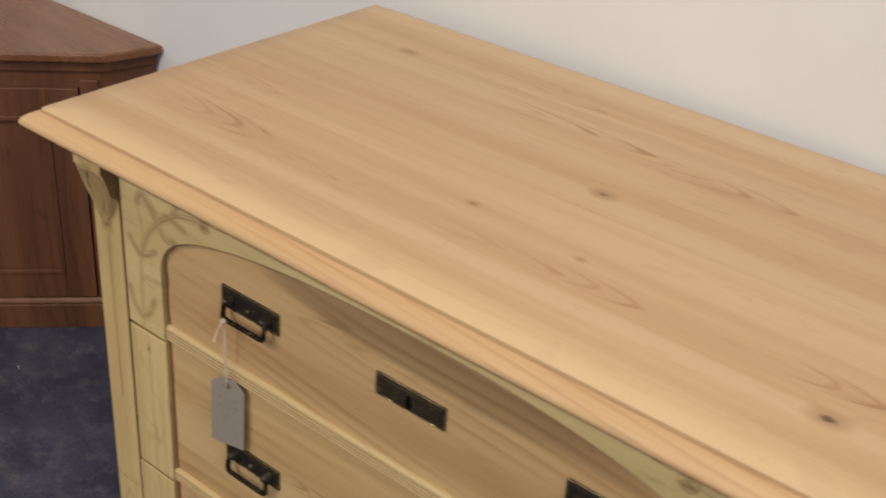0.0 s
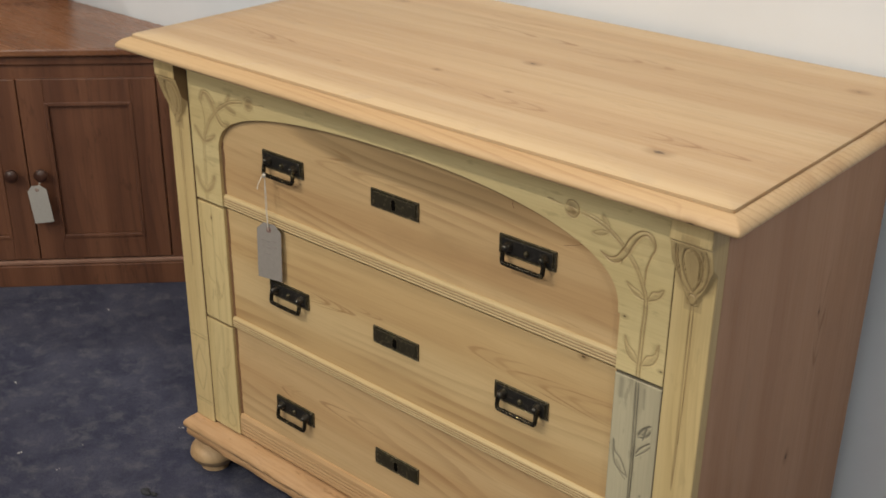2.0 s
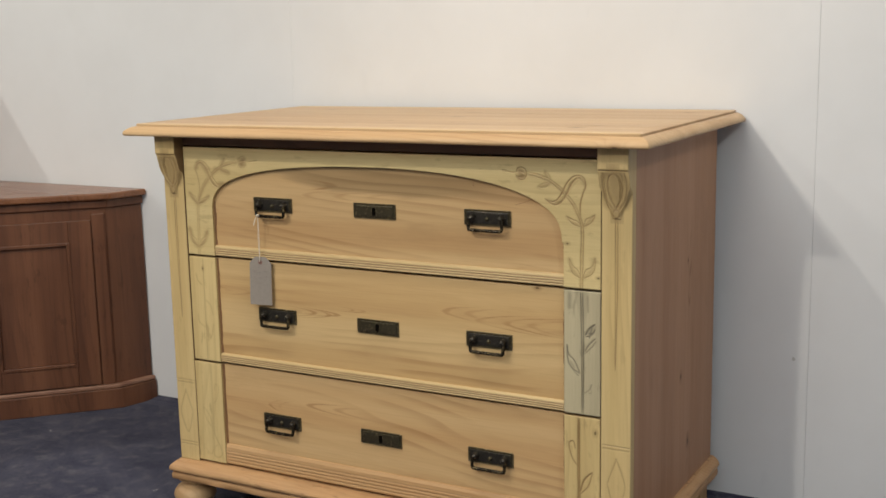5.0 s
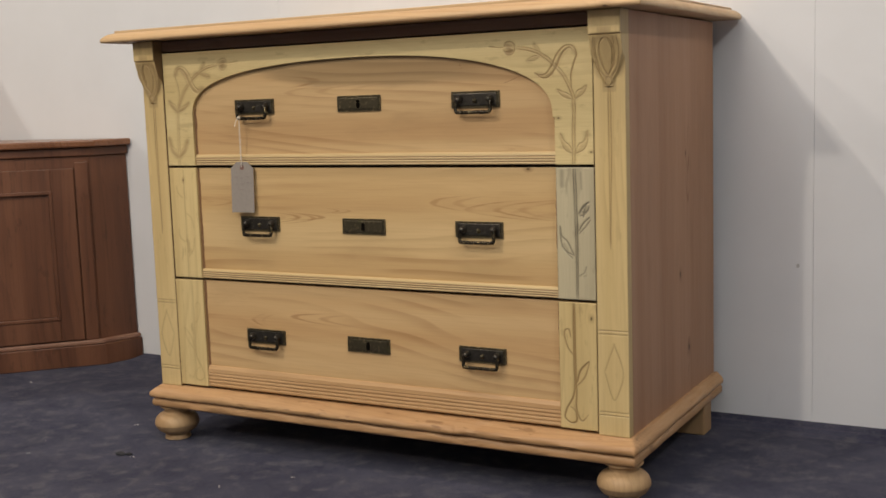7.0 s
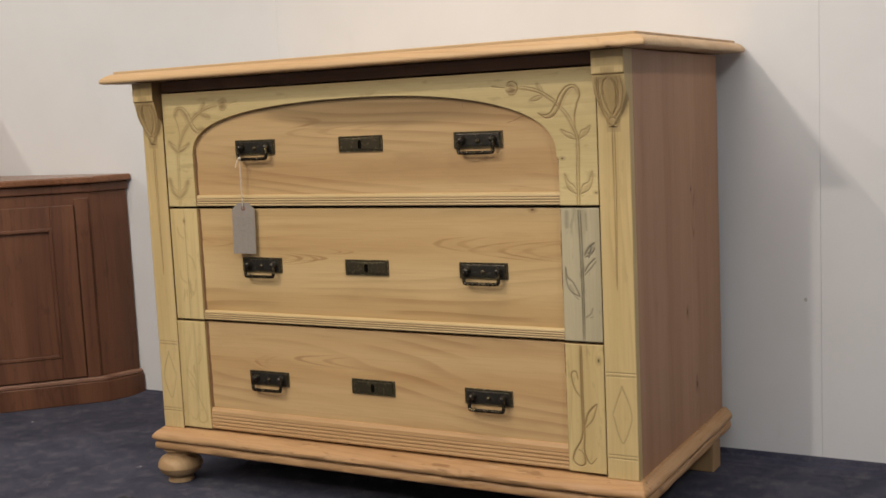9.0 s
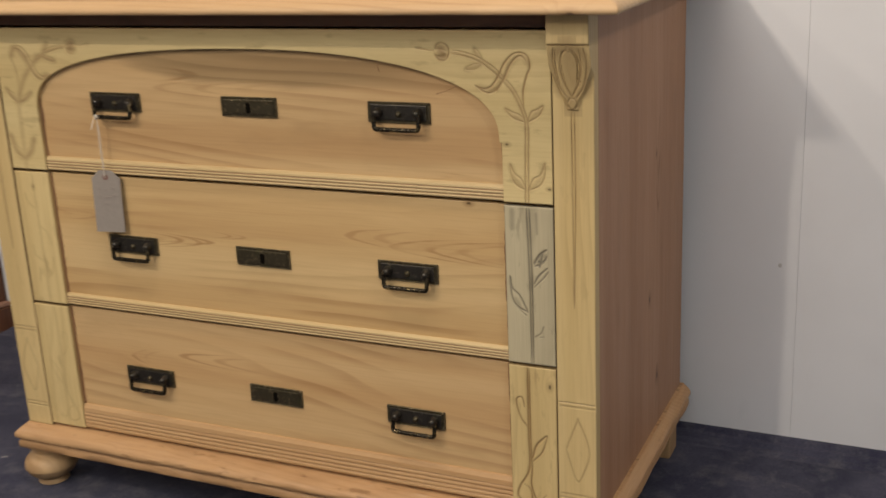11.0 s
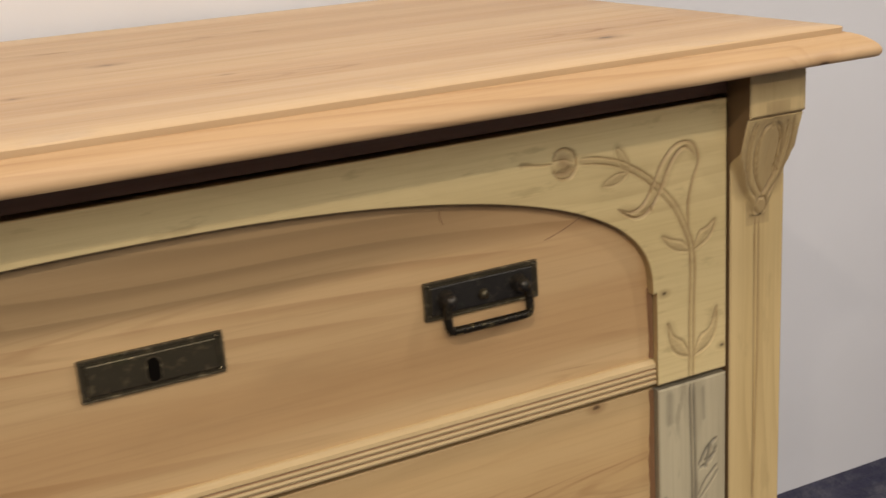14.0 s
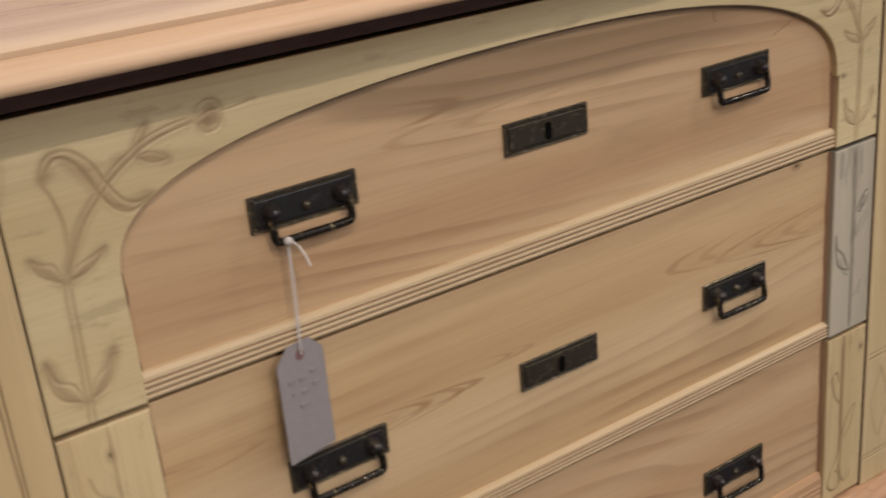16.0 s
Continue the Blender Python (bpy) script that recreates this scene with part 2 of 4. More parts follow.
M_GREY = wood("grey_repair_wood", (0.530, 0.462, 0.302), (0.450, 0.388, 0.250), (0.260, 0.215, 0.143), "z", 6.0, 0.3, [], 0.5, True, shift=(4, 1, 2), stain=0.45, dirt=(0.105, 0.092, 0.070), chips=0.35)
M_POST = wood("pale_post_wood", (0.660, 0.502, 0.244), (0.580, 0.428, 0.194), (0.385, 0.255, 0.106), "z", 7.0, 0.36, rough=0.48, carved=True, shift=(0, 3, 1), stain=0.15, chips=0.15, dirt=(0.190, 0.118, 0.056))
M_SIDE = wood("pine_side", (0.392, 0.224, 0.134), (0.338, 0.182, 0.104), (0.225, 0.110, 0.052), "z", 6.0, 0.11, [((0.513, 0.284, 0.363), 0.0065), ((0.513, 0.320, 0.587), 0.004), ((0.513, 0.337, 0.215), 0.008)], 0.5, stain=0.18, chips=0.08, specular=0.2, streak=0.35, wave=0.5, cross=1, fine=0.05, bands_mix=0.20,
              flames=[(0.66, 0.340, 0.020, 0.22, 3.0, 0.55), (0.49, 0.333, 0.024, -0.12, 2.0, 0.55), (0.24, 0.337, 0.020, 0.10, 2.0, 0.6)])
M_BASE = wood("pine_base", (0.490, 0.298, 0.148), (0.425, 0.240, 0.110), (0.300, 0.150, 0.060), "x", 12.0, 0.45, [((0.21, -0.03, 0.105), 0.006), ((-0.3, -0.03, 0.1), 0.005)], 0.45, shift=(5, 0, 2), stain=0.5, chips=0.62, fine=0.35)
M_BASE_END = wood("pine_base_end", (0.490, 0.298, 0.148), (0.425, 0.240, 0.110), (0.300, 0.150, 0.060), "y", 12.0, 0.40, [], 0.45, shift=(5, 0, 2), stain=0.5, chips=0.6)
M_REED = wood("pine_reeding", (0.56, 0.425, 0.225), (0.50, 0.365, 0.18), (0.37, 0.235, 0.10), "x", 9.0, 0.3, rough=0.46, shift=(2, 5, 1))
M_REED_B = wood("orange_reeding", (0.545, 0.352, 0.178), (0.485, 0.295, 0.138), (0.34, 0.18, 0.072), "x", 9.0, 0.35, rough=0.46, shift=(4, 5, 1))
M_FOOT = wood("turned_pine", (0.47, 0.315, 0.165), (0.41, 0.26, 0.13), (0.27, 0.155, 0.07), "z", 9.0, 0.35, rough=0.48, shift=(2, 2, 1), stain=0.2)
# inner boards coloured very dark so that the drawer gaps look shaded
M_INNER = wood("gap_shade_wood", (0.09, 0.055, 0.032), (0.07, 0.042, 0.024), (0.04, 0.024, 0.013), "x", 10.0, 0.4, rough=0.7)
# brown rail, coloured darker to carry the shade beneath the top
M_RAIL = wood("shaded_rail_wood", (0.20, 0.115, 0.068), (0.16, 0.088, 0.050), (0.09, 0.046, 0.026), "x", 9.0, 0.4, rough=0.6)
M_BROWN_LINE = wood("brown_line", (0.25, 0.135, 0.062), (0.20, 0.10, 0.045), (0.10, 0.05, 0.022), "z", 12.0, 0.5, rough=0.6)
M_GROOVE = wood("groove_brown", (0.36, 0.225, 0.110), (0.30, 0.175, 0.080), (0.18, 0.095, 0.042), "x", 12.0, 0.4, rough=0.6)
M_WORN = wood("worn_lit_cabinet_edge", (0.30, 0.17, 0.115), (0.23, 0.12, 0.08), (0.12, 0.05, 0.03), "x", 10.0, 0.4, rough=0.45)
M_MAHOGANY = wood("brown_cabinet_wood", (0.168, 0.072, 0.037), (0.108, 0.044, 0.023), (0.040, 0.016, 0.010), "z", 5.0, 0.34, streak=0.6, chips=0.3, rough=0.40, shift=(1, 0, 3), specular=0.45)
M_KNOB = wood("dark_knob_wood", (0.070, 0.030, 0.018), (0.050, 0.021, 0.013), (0.022, 0.010, 0.007), "z", 9.0, 0.4, rough=0.36)
M_CABTOP = wood("brown_cabinet_top", (0.235, 0.105, 0.050), (0.17, 0.072, 0.034), (0.085, 0.033, 0.016), "x", 8.0, 0.45, rough=0.27, specular=0.5)


def metal(name, base, worn, rough):
    n = Nodes(name)
    p = n.place()
    rub = n.noise(p, 140.0, 4.0, 0.65)
    patina = n.noise(n.vec("ADD", p, (0.3, 0.1, 0.2)), 55.0, 3.0, 0.6)
    colour = n.mix(n.ramp(rub, 0.52, 0.74), base, worn)
    colour = n.mix(n.ramp(patina, 0.55, 0.72, 0.0, 0.45), colour, (base[0] * 1.5, base[1] * 1.75, base[2] * 1.35))
    return n.done(colour, n.ramp(n.math("ADD", n.math("MULTIPLY", rub, 0.6), n.math("MULTIPLY", patina, 0.4)), 0.3, 0.7, rough + 0.14, rough - 0.08), n.noise(p, 240.0, 3.0), 0.35, 0.0007, metal=0.75)


M_BRONZE = metal("dark_bronze", (0.085, 0.070, 0.042), (0.22, 0.175, 0.095), 0.40)
M_FIELD = metal("black_bronze_field", (0.056, 0.050, 0.042), (0.135, 0.118, 0.088), 0.34)
M_RIM = metal("worn_bronze_rim", (0.15, 0.122, 0.072), (0.66, 0.54, 0.31), 0.32)
M_BAIL = metal("worn_bronze_bail", (0.030, 0.024, 0.016), (0.40, 0.31, 0.15), 0.24)
n = Nodes("black_hole")
M_HOLE = n.done((0.006, 0.005, 0.004), 0.9, specular=0.0)


def carpet():
    n = Nodes("navy_carpet")
    p = n.place()
    tuft = n.noise(p, 260.0, 4.0, 0.75)
    patch = n.noise(p, 7.0, 4.0, 0.6)
    tread = n.noise(n.vec("ADD", p, (4, 2, 0)), 28.0, 4.0, 0.65)
    colour = n.mix(n.ramp(patch, 0.32, 0.70), (0.037, 0.038, 0.069), (0.073, 0.073, 0.109))
    colour = n.mix(n.ramp(tread, 0.46, 0.74, 0.0, 0.6), colour, (0.150, 0.147, 0.165))
    colour = n.mix(n.ramp(tuft, 0.35, 0.7, 0.0, 0.5), colour, (0.018, 0.018, 0.034))
    return n.done(colour, 0.95, n.math("ADD", tuft, n.math("MULTIPLY", tread, 0.6)), 0.7, 0.004, specular=0.1, sheen=0.06)


def paint(name, a, b, rough=0.6):
    n = Nodes(name)
    p = n.place()
    colour = n.mix(n.ramp(n.noise(p, 2.2, 4.0, 0.6), 0.35, 0.7), a, b)
    scuff = n.noise(n.vec("MULTIPLY", p, (14.0, 14.0, 4.0)), 1.0, 5.0, 0.7)
    colour = n.mix(n.ramp(scuff, 0.62, 0.8, 0.0, 0.16), colour, tuple(c * 0.72 for c in a))
    return n.done(colour, rough, n.noise(p, 260.0, 3.0), 0.08, 0.0006, specular=0.3)


M_CARPET = carpet()
M_WALL = paint("white_panel_paint", (0.722, 0.729, 0.748), (0.682, 0.687, 0.702))
M_ROOM = paint("white_room_paint", (0.70, 0.69, 0.67), (0.64, 0.63, 0.61))
M_CEIL = paint("white_ceiling_paint", (0.70, 0.69, 0.67), (0.66, 0.65, 0.63))


def card(name, a, b):
    n = Nodes(name)
    p = n.place()
    return n.done(n.mix(n.noise(p, 160.0, 4.0, 0.6), a, b), 0.8, n.noise(p, 900.0, 2.0), 0.15, 0.0003)


M_TAG = card("grey_card", (0.305, 0.268, 0.232), (0.235, 0.205, 0.178))
M_TAG_B = card("buff_card", (0.40, 0.37, 0.33), (0.32, 0.30, 0.27))
M_EYELET = card("red_brown_eyelet", (0.23, 0.125, 0.10), (0.18, 0.10, 0.08))
M_STRING = card("white_string", (0.66, 0.60, 0.50), (0.54, 0.48, 0.39))
M_INK = card("faded_ink", (0.248, 0.212, 0.186), (0.262, 0.226, 0.198))
M_LINT = card("pale_lint", (0.55, 0.53, 0.50), (0.40, 0.38, 0.36))
M_FLUFF = card("dark_fluff", (0.02, 0.02, 0.025), (0.035, 0.035, 0.04))
M_MARK = card("grey_scuff", (0.46, 0.45, 0.44), (0.52, 0.51, 0.50))


# ---- mesh helpers ----
def part(name, bm, material, parent=None, label="", smooth=False):
    """Links a bmesh as one mesh object, under a thing or a part."""
    me = bpy.data.meshes.new(name)
    bmesh.ops.recalc_face_normals(bm, faces=bm.faces)
    bm.to_mesh(me)
    bm.free()
    me.materials.append(material)
    if smooth:
        me.shade_smooth()
        me.set_sharp_from_angle(angle=radians(40))
    ob = new(name, me)
    if parent:
        ob.parent = parent
    if label:
        ob["label"] = label
    return ob


def box(x0, x1, y0, y1, z0, z1, bevel=0.0, bm=None, segments=2):
    out = bm or bmesh.new()
    made = bmesh.ops.create_cube(out, size=1.0, matrix=Matrix.Translation(((x0 + x1) / 2, (y0 + y1) / 2, (z0 + z1) / 2)) @ Matrix.Diagonal((x1 - x0, y1 - y0, z1 - z0, 1)))
    if bevel:
        edges = list({e for v in made["verts"] for e in v.link_edges})
        bmesh.ops.bevel(out, geom=edges, offset=bevel, segments=segments, profile=0.5, affect="EDGES")
    return out


def rings_mesh(rings, closed=True, cap=True):
    """Skins a list of rings of points."""
    bm = bmesh.new()
    vs = [[bm.verts.new(p) for p in ring] for ring in rings]
    k = len(rings[0])
    for a, b in zip(vs, vs[1:]):
        for i in range(k if closed else k - 1):
            j = (i + 1) % k
            bm.faces.new((a[i], a[j], b[j], b[i]))
    if cap:
        bm.faces.new(vs[0])
        bm.faces.new(vs[-1])
    return bm


def lathe(profile, cx, cy, steps=40):
    return rings_mesh([[(cx + r * math.cos(a), cy + r * math.sin(a), z) for a in (2 * math.pi * i / steps for i in range(steps))] for r, z in profile])


def tube(points, radius, steps=8, closed=False):
    pts = [Vector(p) for p in points]
    rings, side = [], None
    for i, p in enumerate(pts):
        a = pts[i - 1] if (i or closed) else pts[0]
        b = pts[(i + 1) % len(pts)] if (i < len(pts) - 1 or closed) else pts[-1]
        way = (b - a).normalized()
        side = way.orthogonal().normalized() if side is None else (side - way * side.dot(way)).normalized()
        up = way.cross(side)
        rings.append([p + radius * (math.cos(t) * side + math.sin(t) * up) for t in (2 * math.pi * k / steps for k in range(steps))])
    if closed:
        rings.append(rings[0])
        bm = rings_mesh(rings, cap=False)
        bmesh.ops.remove_doubles(bm, verts=bm.verts, dist=1e-6)
        return bm
    return rings_mesh(rings)


def spline(points, step=0.0007):
    """Points along a Catmull-Rom curve through the given ones."""
    p = np.array([points[0], *points, points[-1]], float)
    out = []
    for i in range(1, len(p) - 2):
        k = max(2, int(np.linalg.norm(p[i + 1] - p[i]) / step))
        t = np.linspace(0, 1, k, endpoint=False)[:, None]
        out.append(0.5 * (2 * p[i] + (p[i + 1] - p[i - 1]) * t + (2 * p[i - 1] - 5 * p[i] + 4 * p[i + 1] - p[i + 2]) * t ** 2 + (3 * p[i] - p[i - 1] - 3 * p[i + 1] + p[i + 2]) * t ** 3))
    return np.vstack([*out, p[-1:]])


def carve(x, z, strokes):
    """Depth and darker tint of carved strokes (points, half width, depth) at the places x, z."""
    depth, grime = np.zeros(x.shape), np.zeros(x.shape)
    for points, width, deep in strokes:
        c = spline(points)
        near = (x > c[:, 0].min() - 0.012) & (x < c[:, 0].max() + 0.012) & (z > c[:, 1].min() - 0.012) & (z < c[:, 1].max() + 0.012)
        if not near.any():
            continue
        q = np.stack([x[near], z[near]], 1)
        d2 = np.full(len(q), 1e9)
        at = np.zeros(len(q))
        for i, p in enumerate(c):
            d = ((q - p) ** 2).sum(1)
            hit = d < d2
            d2[hit], at[hit] = d[hit], i / (len(c) - 1)
        taper = np.minimum(1, np.minimum(at, 1 - at) * 7 + (0.35 if deep > 0 else 0.75))
        s = np.sqrt(d2) / (width * taper)
        cut = np.clip(1 - s, 0, 1)
        depth[near] = np.maximum(depth[near], 1.3 * max(0.0, deep) * taper * cut ** 0.8)
        # cut lines are tinted darker, the deeper ones most
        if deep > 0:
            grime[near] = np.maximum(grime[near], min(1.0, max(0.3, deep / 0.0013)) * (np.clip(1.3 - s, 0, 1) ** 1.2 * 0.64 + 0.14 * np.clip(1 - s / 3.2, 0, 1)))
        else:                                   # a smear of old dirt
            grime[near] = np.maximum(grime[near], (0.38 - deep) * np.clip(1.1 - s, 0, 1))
    return depth, grime


def relief(name, cols, rows, material, parent, strokes=(), front=None, back=0.012, label="", soft=0.0012, ends=((1, 1),), rim_dirt_shade=0.62):
    """A carved board: blocks of columns (x, z below, z above), its face sunk by the strokes; front gives the face's y by height."""
    verts, faces, dirt = [], [], []
    for (block, count), (first, last) in zip(zip(cols, rows), ends):
        x = np.array([c[0] for c in block])[:, None] * np.ones((1, count))
        lo, hi = np.array([c[1] for c in block])[:, None], np.array([c[2] for c in block])[:, None]
        z = lo + (hi - lo) * np.linspace(0, 1, count)[None, :]
        depth, grime = carve(x, z, strokes)
        edge = np.minimum(np.minimum(z - lo, hi - z), np.minimum(x - x[0, 0] + (0 if first else 1), x[-1, 0] - x + (0 if last else 1)))
        y = (front(x, z) if front else 0.0) + depth + 0.0009 * np.clip(1 - edge / soft, 0, 1) ** 2
        base, nx = len(verts), len(block)
        verts += list(zip(x.ravel(), y.ravel(), z.ravel()))
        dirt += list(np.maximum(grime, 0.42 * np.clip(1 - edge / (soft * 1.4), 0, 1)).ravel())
        faces += [(base + i * count + j, base + (i + 1) * count + j, base + (i + 1) * count + j + 1, base + i * count + j + 1) for i in range(nx - 1) for j in range(count - 1)]
        rim = [i * count for i in range(nx)] + [(nx - 1) * count + j for j in range(1, count)] + [i * count + count - 1 for i in range(nx - 2, -1, -1)] + [j for j in range(count - 2, 0, -1)]
        lip = len(verts)
        verts += [verts[base + k] for k in rim]
        inner = min(abs(x[0, 0]), abs(x[-1, 0])) + 0.0006
        # rims coloured darker for shade and dirt, strongest on the posts' inner sides
        rim_tone = [rim_dirt_shade if rim_dirt_shade < 0.8 or abs(verts[base + k][0]) < inner else 0.35 for k in rim]
        dirt += rim_tone
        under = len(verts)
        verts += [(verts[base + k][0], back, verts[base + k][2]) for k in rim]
        dirt += rim_tone
        faces += [(lip + k, under + k, under + (k + 1) % len(rim), lip + (k + 1) % len(rim)) for k in range(len(rim))]
    me = bpy.data.meshes.new(name)
    me.from_pydata([tuple(map(float, v)) for v in verts], [], faces)
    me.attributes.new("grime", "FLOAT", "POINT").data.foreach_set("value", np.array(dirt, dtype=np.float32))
    me.materials.append(material)
    me.shade_smooth()
    me.set_sharp_from_angle(angle=radians(50))
    ob = new(name, me)
    ob.parent = parent
    if label:
        ob["label"] = label
    return ob


def flip(strokes, shift=0.0, lean=0.0, fade=1.0):
    """The strokes mirrored for the other end of the chest."""
    return [([(-x + shift + lean * (0.79 - z), z) for x, z in pts], w, d * fade) for pts, w, d in strokes]


def thing(name, label, category, at=(0, 0, 0), **tags):
    ob = new(name)
    ob.empty_display_size = 0.05
    ob.location = at
    return tagged(ob, label, category, **tags)


# ---- the room ----
WALL, WEST, EAST, SOUTH, CEIL, FLOOR = 0.640, -3.60, 3.4, -4.6, 2.7, 0.010
tagged(part("floor", box(WEST - 0.1, EAST + 0.1, SOUTH - 0.1, WALL + 0.2, -0.08, FLOOR), M_CARPET), "worn dark navy carpet with pale specks of lint", "floor", kind="structure")
wall = part("wall_north", box(WEST - 0.6, EAST - 0.42, 0.012, 0.20, 0.0, CEIL), M_ROOM)
wall.matrix_world = pose(0.5, 0.562, 0, 0, 0, -1.175)      # not quite square to the chest
tagged(wall, "white panelled wall with fine upright joints", "wall", kind="structure")
joints = [WEST - 0.6, -1.104, 0.200, 1.510, EAST - 0.42]
for a, b in zip(joints, joints[1:]):
    part("panel", box(a + 0.00015, b - 0.00015, 0.0, 0.0119, 0.001, CEIL - 0.001, 0.0005, segments=1), M_WALL, wall)
bm = bmesh.new()
bmesh.ops.create_uvsphere(bm, u_segments=12, v_segments=8, radius=0.0032, matrix=Matrix.Translation((0.170, 0.0, 0.347)) @ Matrix.Diagonal((1, 0.2, 1.3, 1)))
part("scuff", bm, M_MARK, wall, "small grey scuff", smooth=True)
edge = rings_mesh([[(x, -0.055, FLOOR + 0.0003), (x, -0.0003, FLOOR + 0.0003), (x, -0.0003, h), (x, -0.005, FLOOR + (h - FLOOR) * 0.92), (x, -0.022, FLOOR + (h - FLOOR) * 0.52), (x, -0.042, FLOOR + (h - FLOOR) * 0.16)] for x, h in ((-2.40, 0.0150), (EAST - 0.52, 0.0430))])
carpet_edge = part("baseboard", edge, M_CARPET)
carpet_edge.matrix_world = wall.matrix_world.copy()
tagged(carpet_edge, "strip of the navy carpet turned up against the wall", "baseboard", kind="structure")
tagged(part("wall_west", box(WEST - 0.1, WEST, SOUTH, WALL + 0.04, FLOOR + 0.001, CEIL), M_ROOM), "plain white side wall", "wall", kind="structure")
tagged(part("wall_east", box(EAST, EAST + 0.1, SOUTH, WALL + 0.04, FLOOR + 0.001, CEIL), M_ROOM), "plain white side wall", "wall", kind="structure")
tagged(part("wall_south", box(WEST - 0.1, EAST + 0.1, SOUTH - 0.1, SOUTH - 0.002, FLOOR + 0.001, CEIL), M_ROOM), "plain white wall at the far end of the room", "wall", kind="structure")
tagged(part("ceiling", box(WEST - 0.1, EAST + 0.1, SOUTH - 0.1, WALL + 0.2, CEIL + 0.002, CEIL + 0.1), M_CEIL), "plain white ceiling", "ceiling", kind="structure")

# ---- the chest of drawers ----
chest = thing("chest_of_drawers", "stripped pine chest of three drawers with carved flower corners", "chest of drawers")


def outline(x0, x1, y0, y1, z, r=0.004, wear=0.0, seed=0.0):
    """A rectangle with rounded front corners, square at the back, its run worn by a little unevenness."""
    def worn(x, y, nx, ny):
        d = wear * (noise.noise(Vector((x * 22, y * 22, seed))) + 0.6 * noise.noise(Vector((x * 75, y * 75, seed + 9))))
        return (x + nx * d, y + ny * d, z + 0.5 * d)
    pts = [(x1, y1, z)] + [worn(x0, y1 + (y0 + r - y1) * k / 24, -1, 0) for k in range(24)]
    for n, (cx, cy, a0) in enumerate(((x0 + r, y0 + r, 180), (x1 - r, y0 + r, 270))):
        pts += [(cx + r * math.cos(radians(a0 + a)), cy + r * math.sin(radians(a0 + a)), z) for a in (0, 22, 45, 68, 90)]
        if n == 0:
            pts += [worn(x0 + r + (x1 - x0 - 2 * r) * k / 90, y0, 0, -1) for k in range(1, 90)]
    pts += [worn(x1, y0 + r + (y1 - y0 - r) * k / 24, 1, 0) for k in range(1, 24)]
    return pts


def moulded(levels, x0, x1, y0, y1, wear=0.0, splay=1.0):
    """A board whose front and ends follow a profile of (inset, height), drawn out by splay in front."""
    return rings_mesh([outline(x0 + d, x1 - d, y0 + min(d, 0.0135) * splay + max(0.0, d - 0.0135), y1, z, 0.003 + d * 0.1, wear if 0 < k < len(levels) - 2 else 0.0, k * 0.35) for k, (d, z) in enumerate(levels)])


TOP = [(0.030, 0.8366), (0.005, 0.8360), (0.0018, 0.8367), (0.0004, 0.8385), (0.0, 0.8410), (0.0006, 0.8436), (0.0028, 0.8468), (0.0062, 0.8498), (0.0105, 0.8524), (0.0152, 0.8544), (0.0186, 0.8552),
       (0.0194, 0.8536), (0.0206, 0.8538), (0.0200, 0.8592), (0.0214, 0.8602), (0.060, 0.8604)]
tabletop = part("tabletop", moulded(TOP, -0.577, 0.559, -0.057, 0.551, 0.0003), M_TOP, chest, "bare pine top with dark knots and a rounded edge", smooth=True)
for v in tabletop.data.vertices:           # it rises a little towards the wall
    v.co.z += 0.0075 * (v.co.y + 0.05)
tabletop.data.materials.append(M_EDGE)
for face in tabletop.data.polygons:
    face.material_index = int(face.center.z < 0.8562)

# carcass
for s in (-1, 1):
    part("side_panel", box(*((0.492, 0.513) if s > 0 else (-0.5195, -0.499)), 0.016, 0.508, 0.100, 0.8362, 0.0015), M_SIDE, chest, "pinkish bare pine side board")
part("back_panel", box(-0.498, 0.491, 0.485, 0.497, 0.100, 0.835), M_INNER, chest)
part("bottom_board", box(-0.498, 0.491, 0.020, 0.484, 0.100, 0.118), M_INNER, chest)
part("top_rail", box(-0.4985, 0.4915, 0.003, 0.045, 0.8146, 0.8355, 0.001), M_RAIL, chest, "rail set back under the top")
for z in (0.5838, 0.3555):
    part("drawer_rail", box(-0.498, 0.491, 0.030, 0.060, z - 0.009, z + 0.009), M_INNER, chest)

BASE = [(0.034, 0.0830), (0.0085, 0.0832), (0.0048, 0.0842), (0.0030, 0.0870), (0.0026, 0.0920), (0.0030, 0.0970), (0.0044, 0.1000), (0.0066, 0.1014), (0.0072, 0.1024), (0.0036, 0.1034), (0.0010, 0.1052), (0.0, 0.1085), (0.0002, 0.1125),
        (0.0016, 0.1160), (0.0042, 0.1192), (0.0075, 0.1224), (0.0108, 0.1252), (0.0132, 0.1275), (0.060, 0.1277)]
base_moulding = part("base_moulding", moulded(BASE, -0.5345, 0.5315, -0.0285, 0.512, 0.0025, 1.75), M_BASE, chest, "worn pine base moulding with chipped edge", smooth=True)
base_moulding.data.materials.append(M_BASE_END)
for face in base_moulding.data.polygons:
    face.material_index = int(abs(face.center.x) > 0.500 and face.center.y > 0.0)

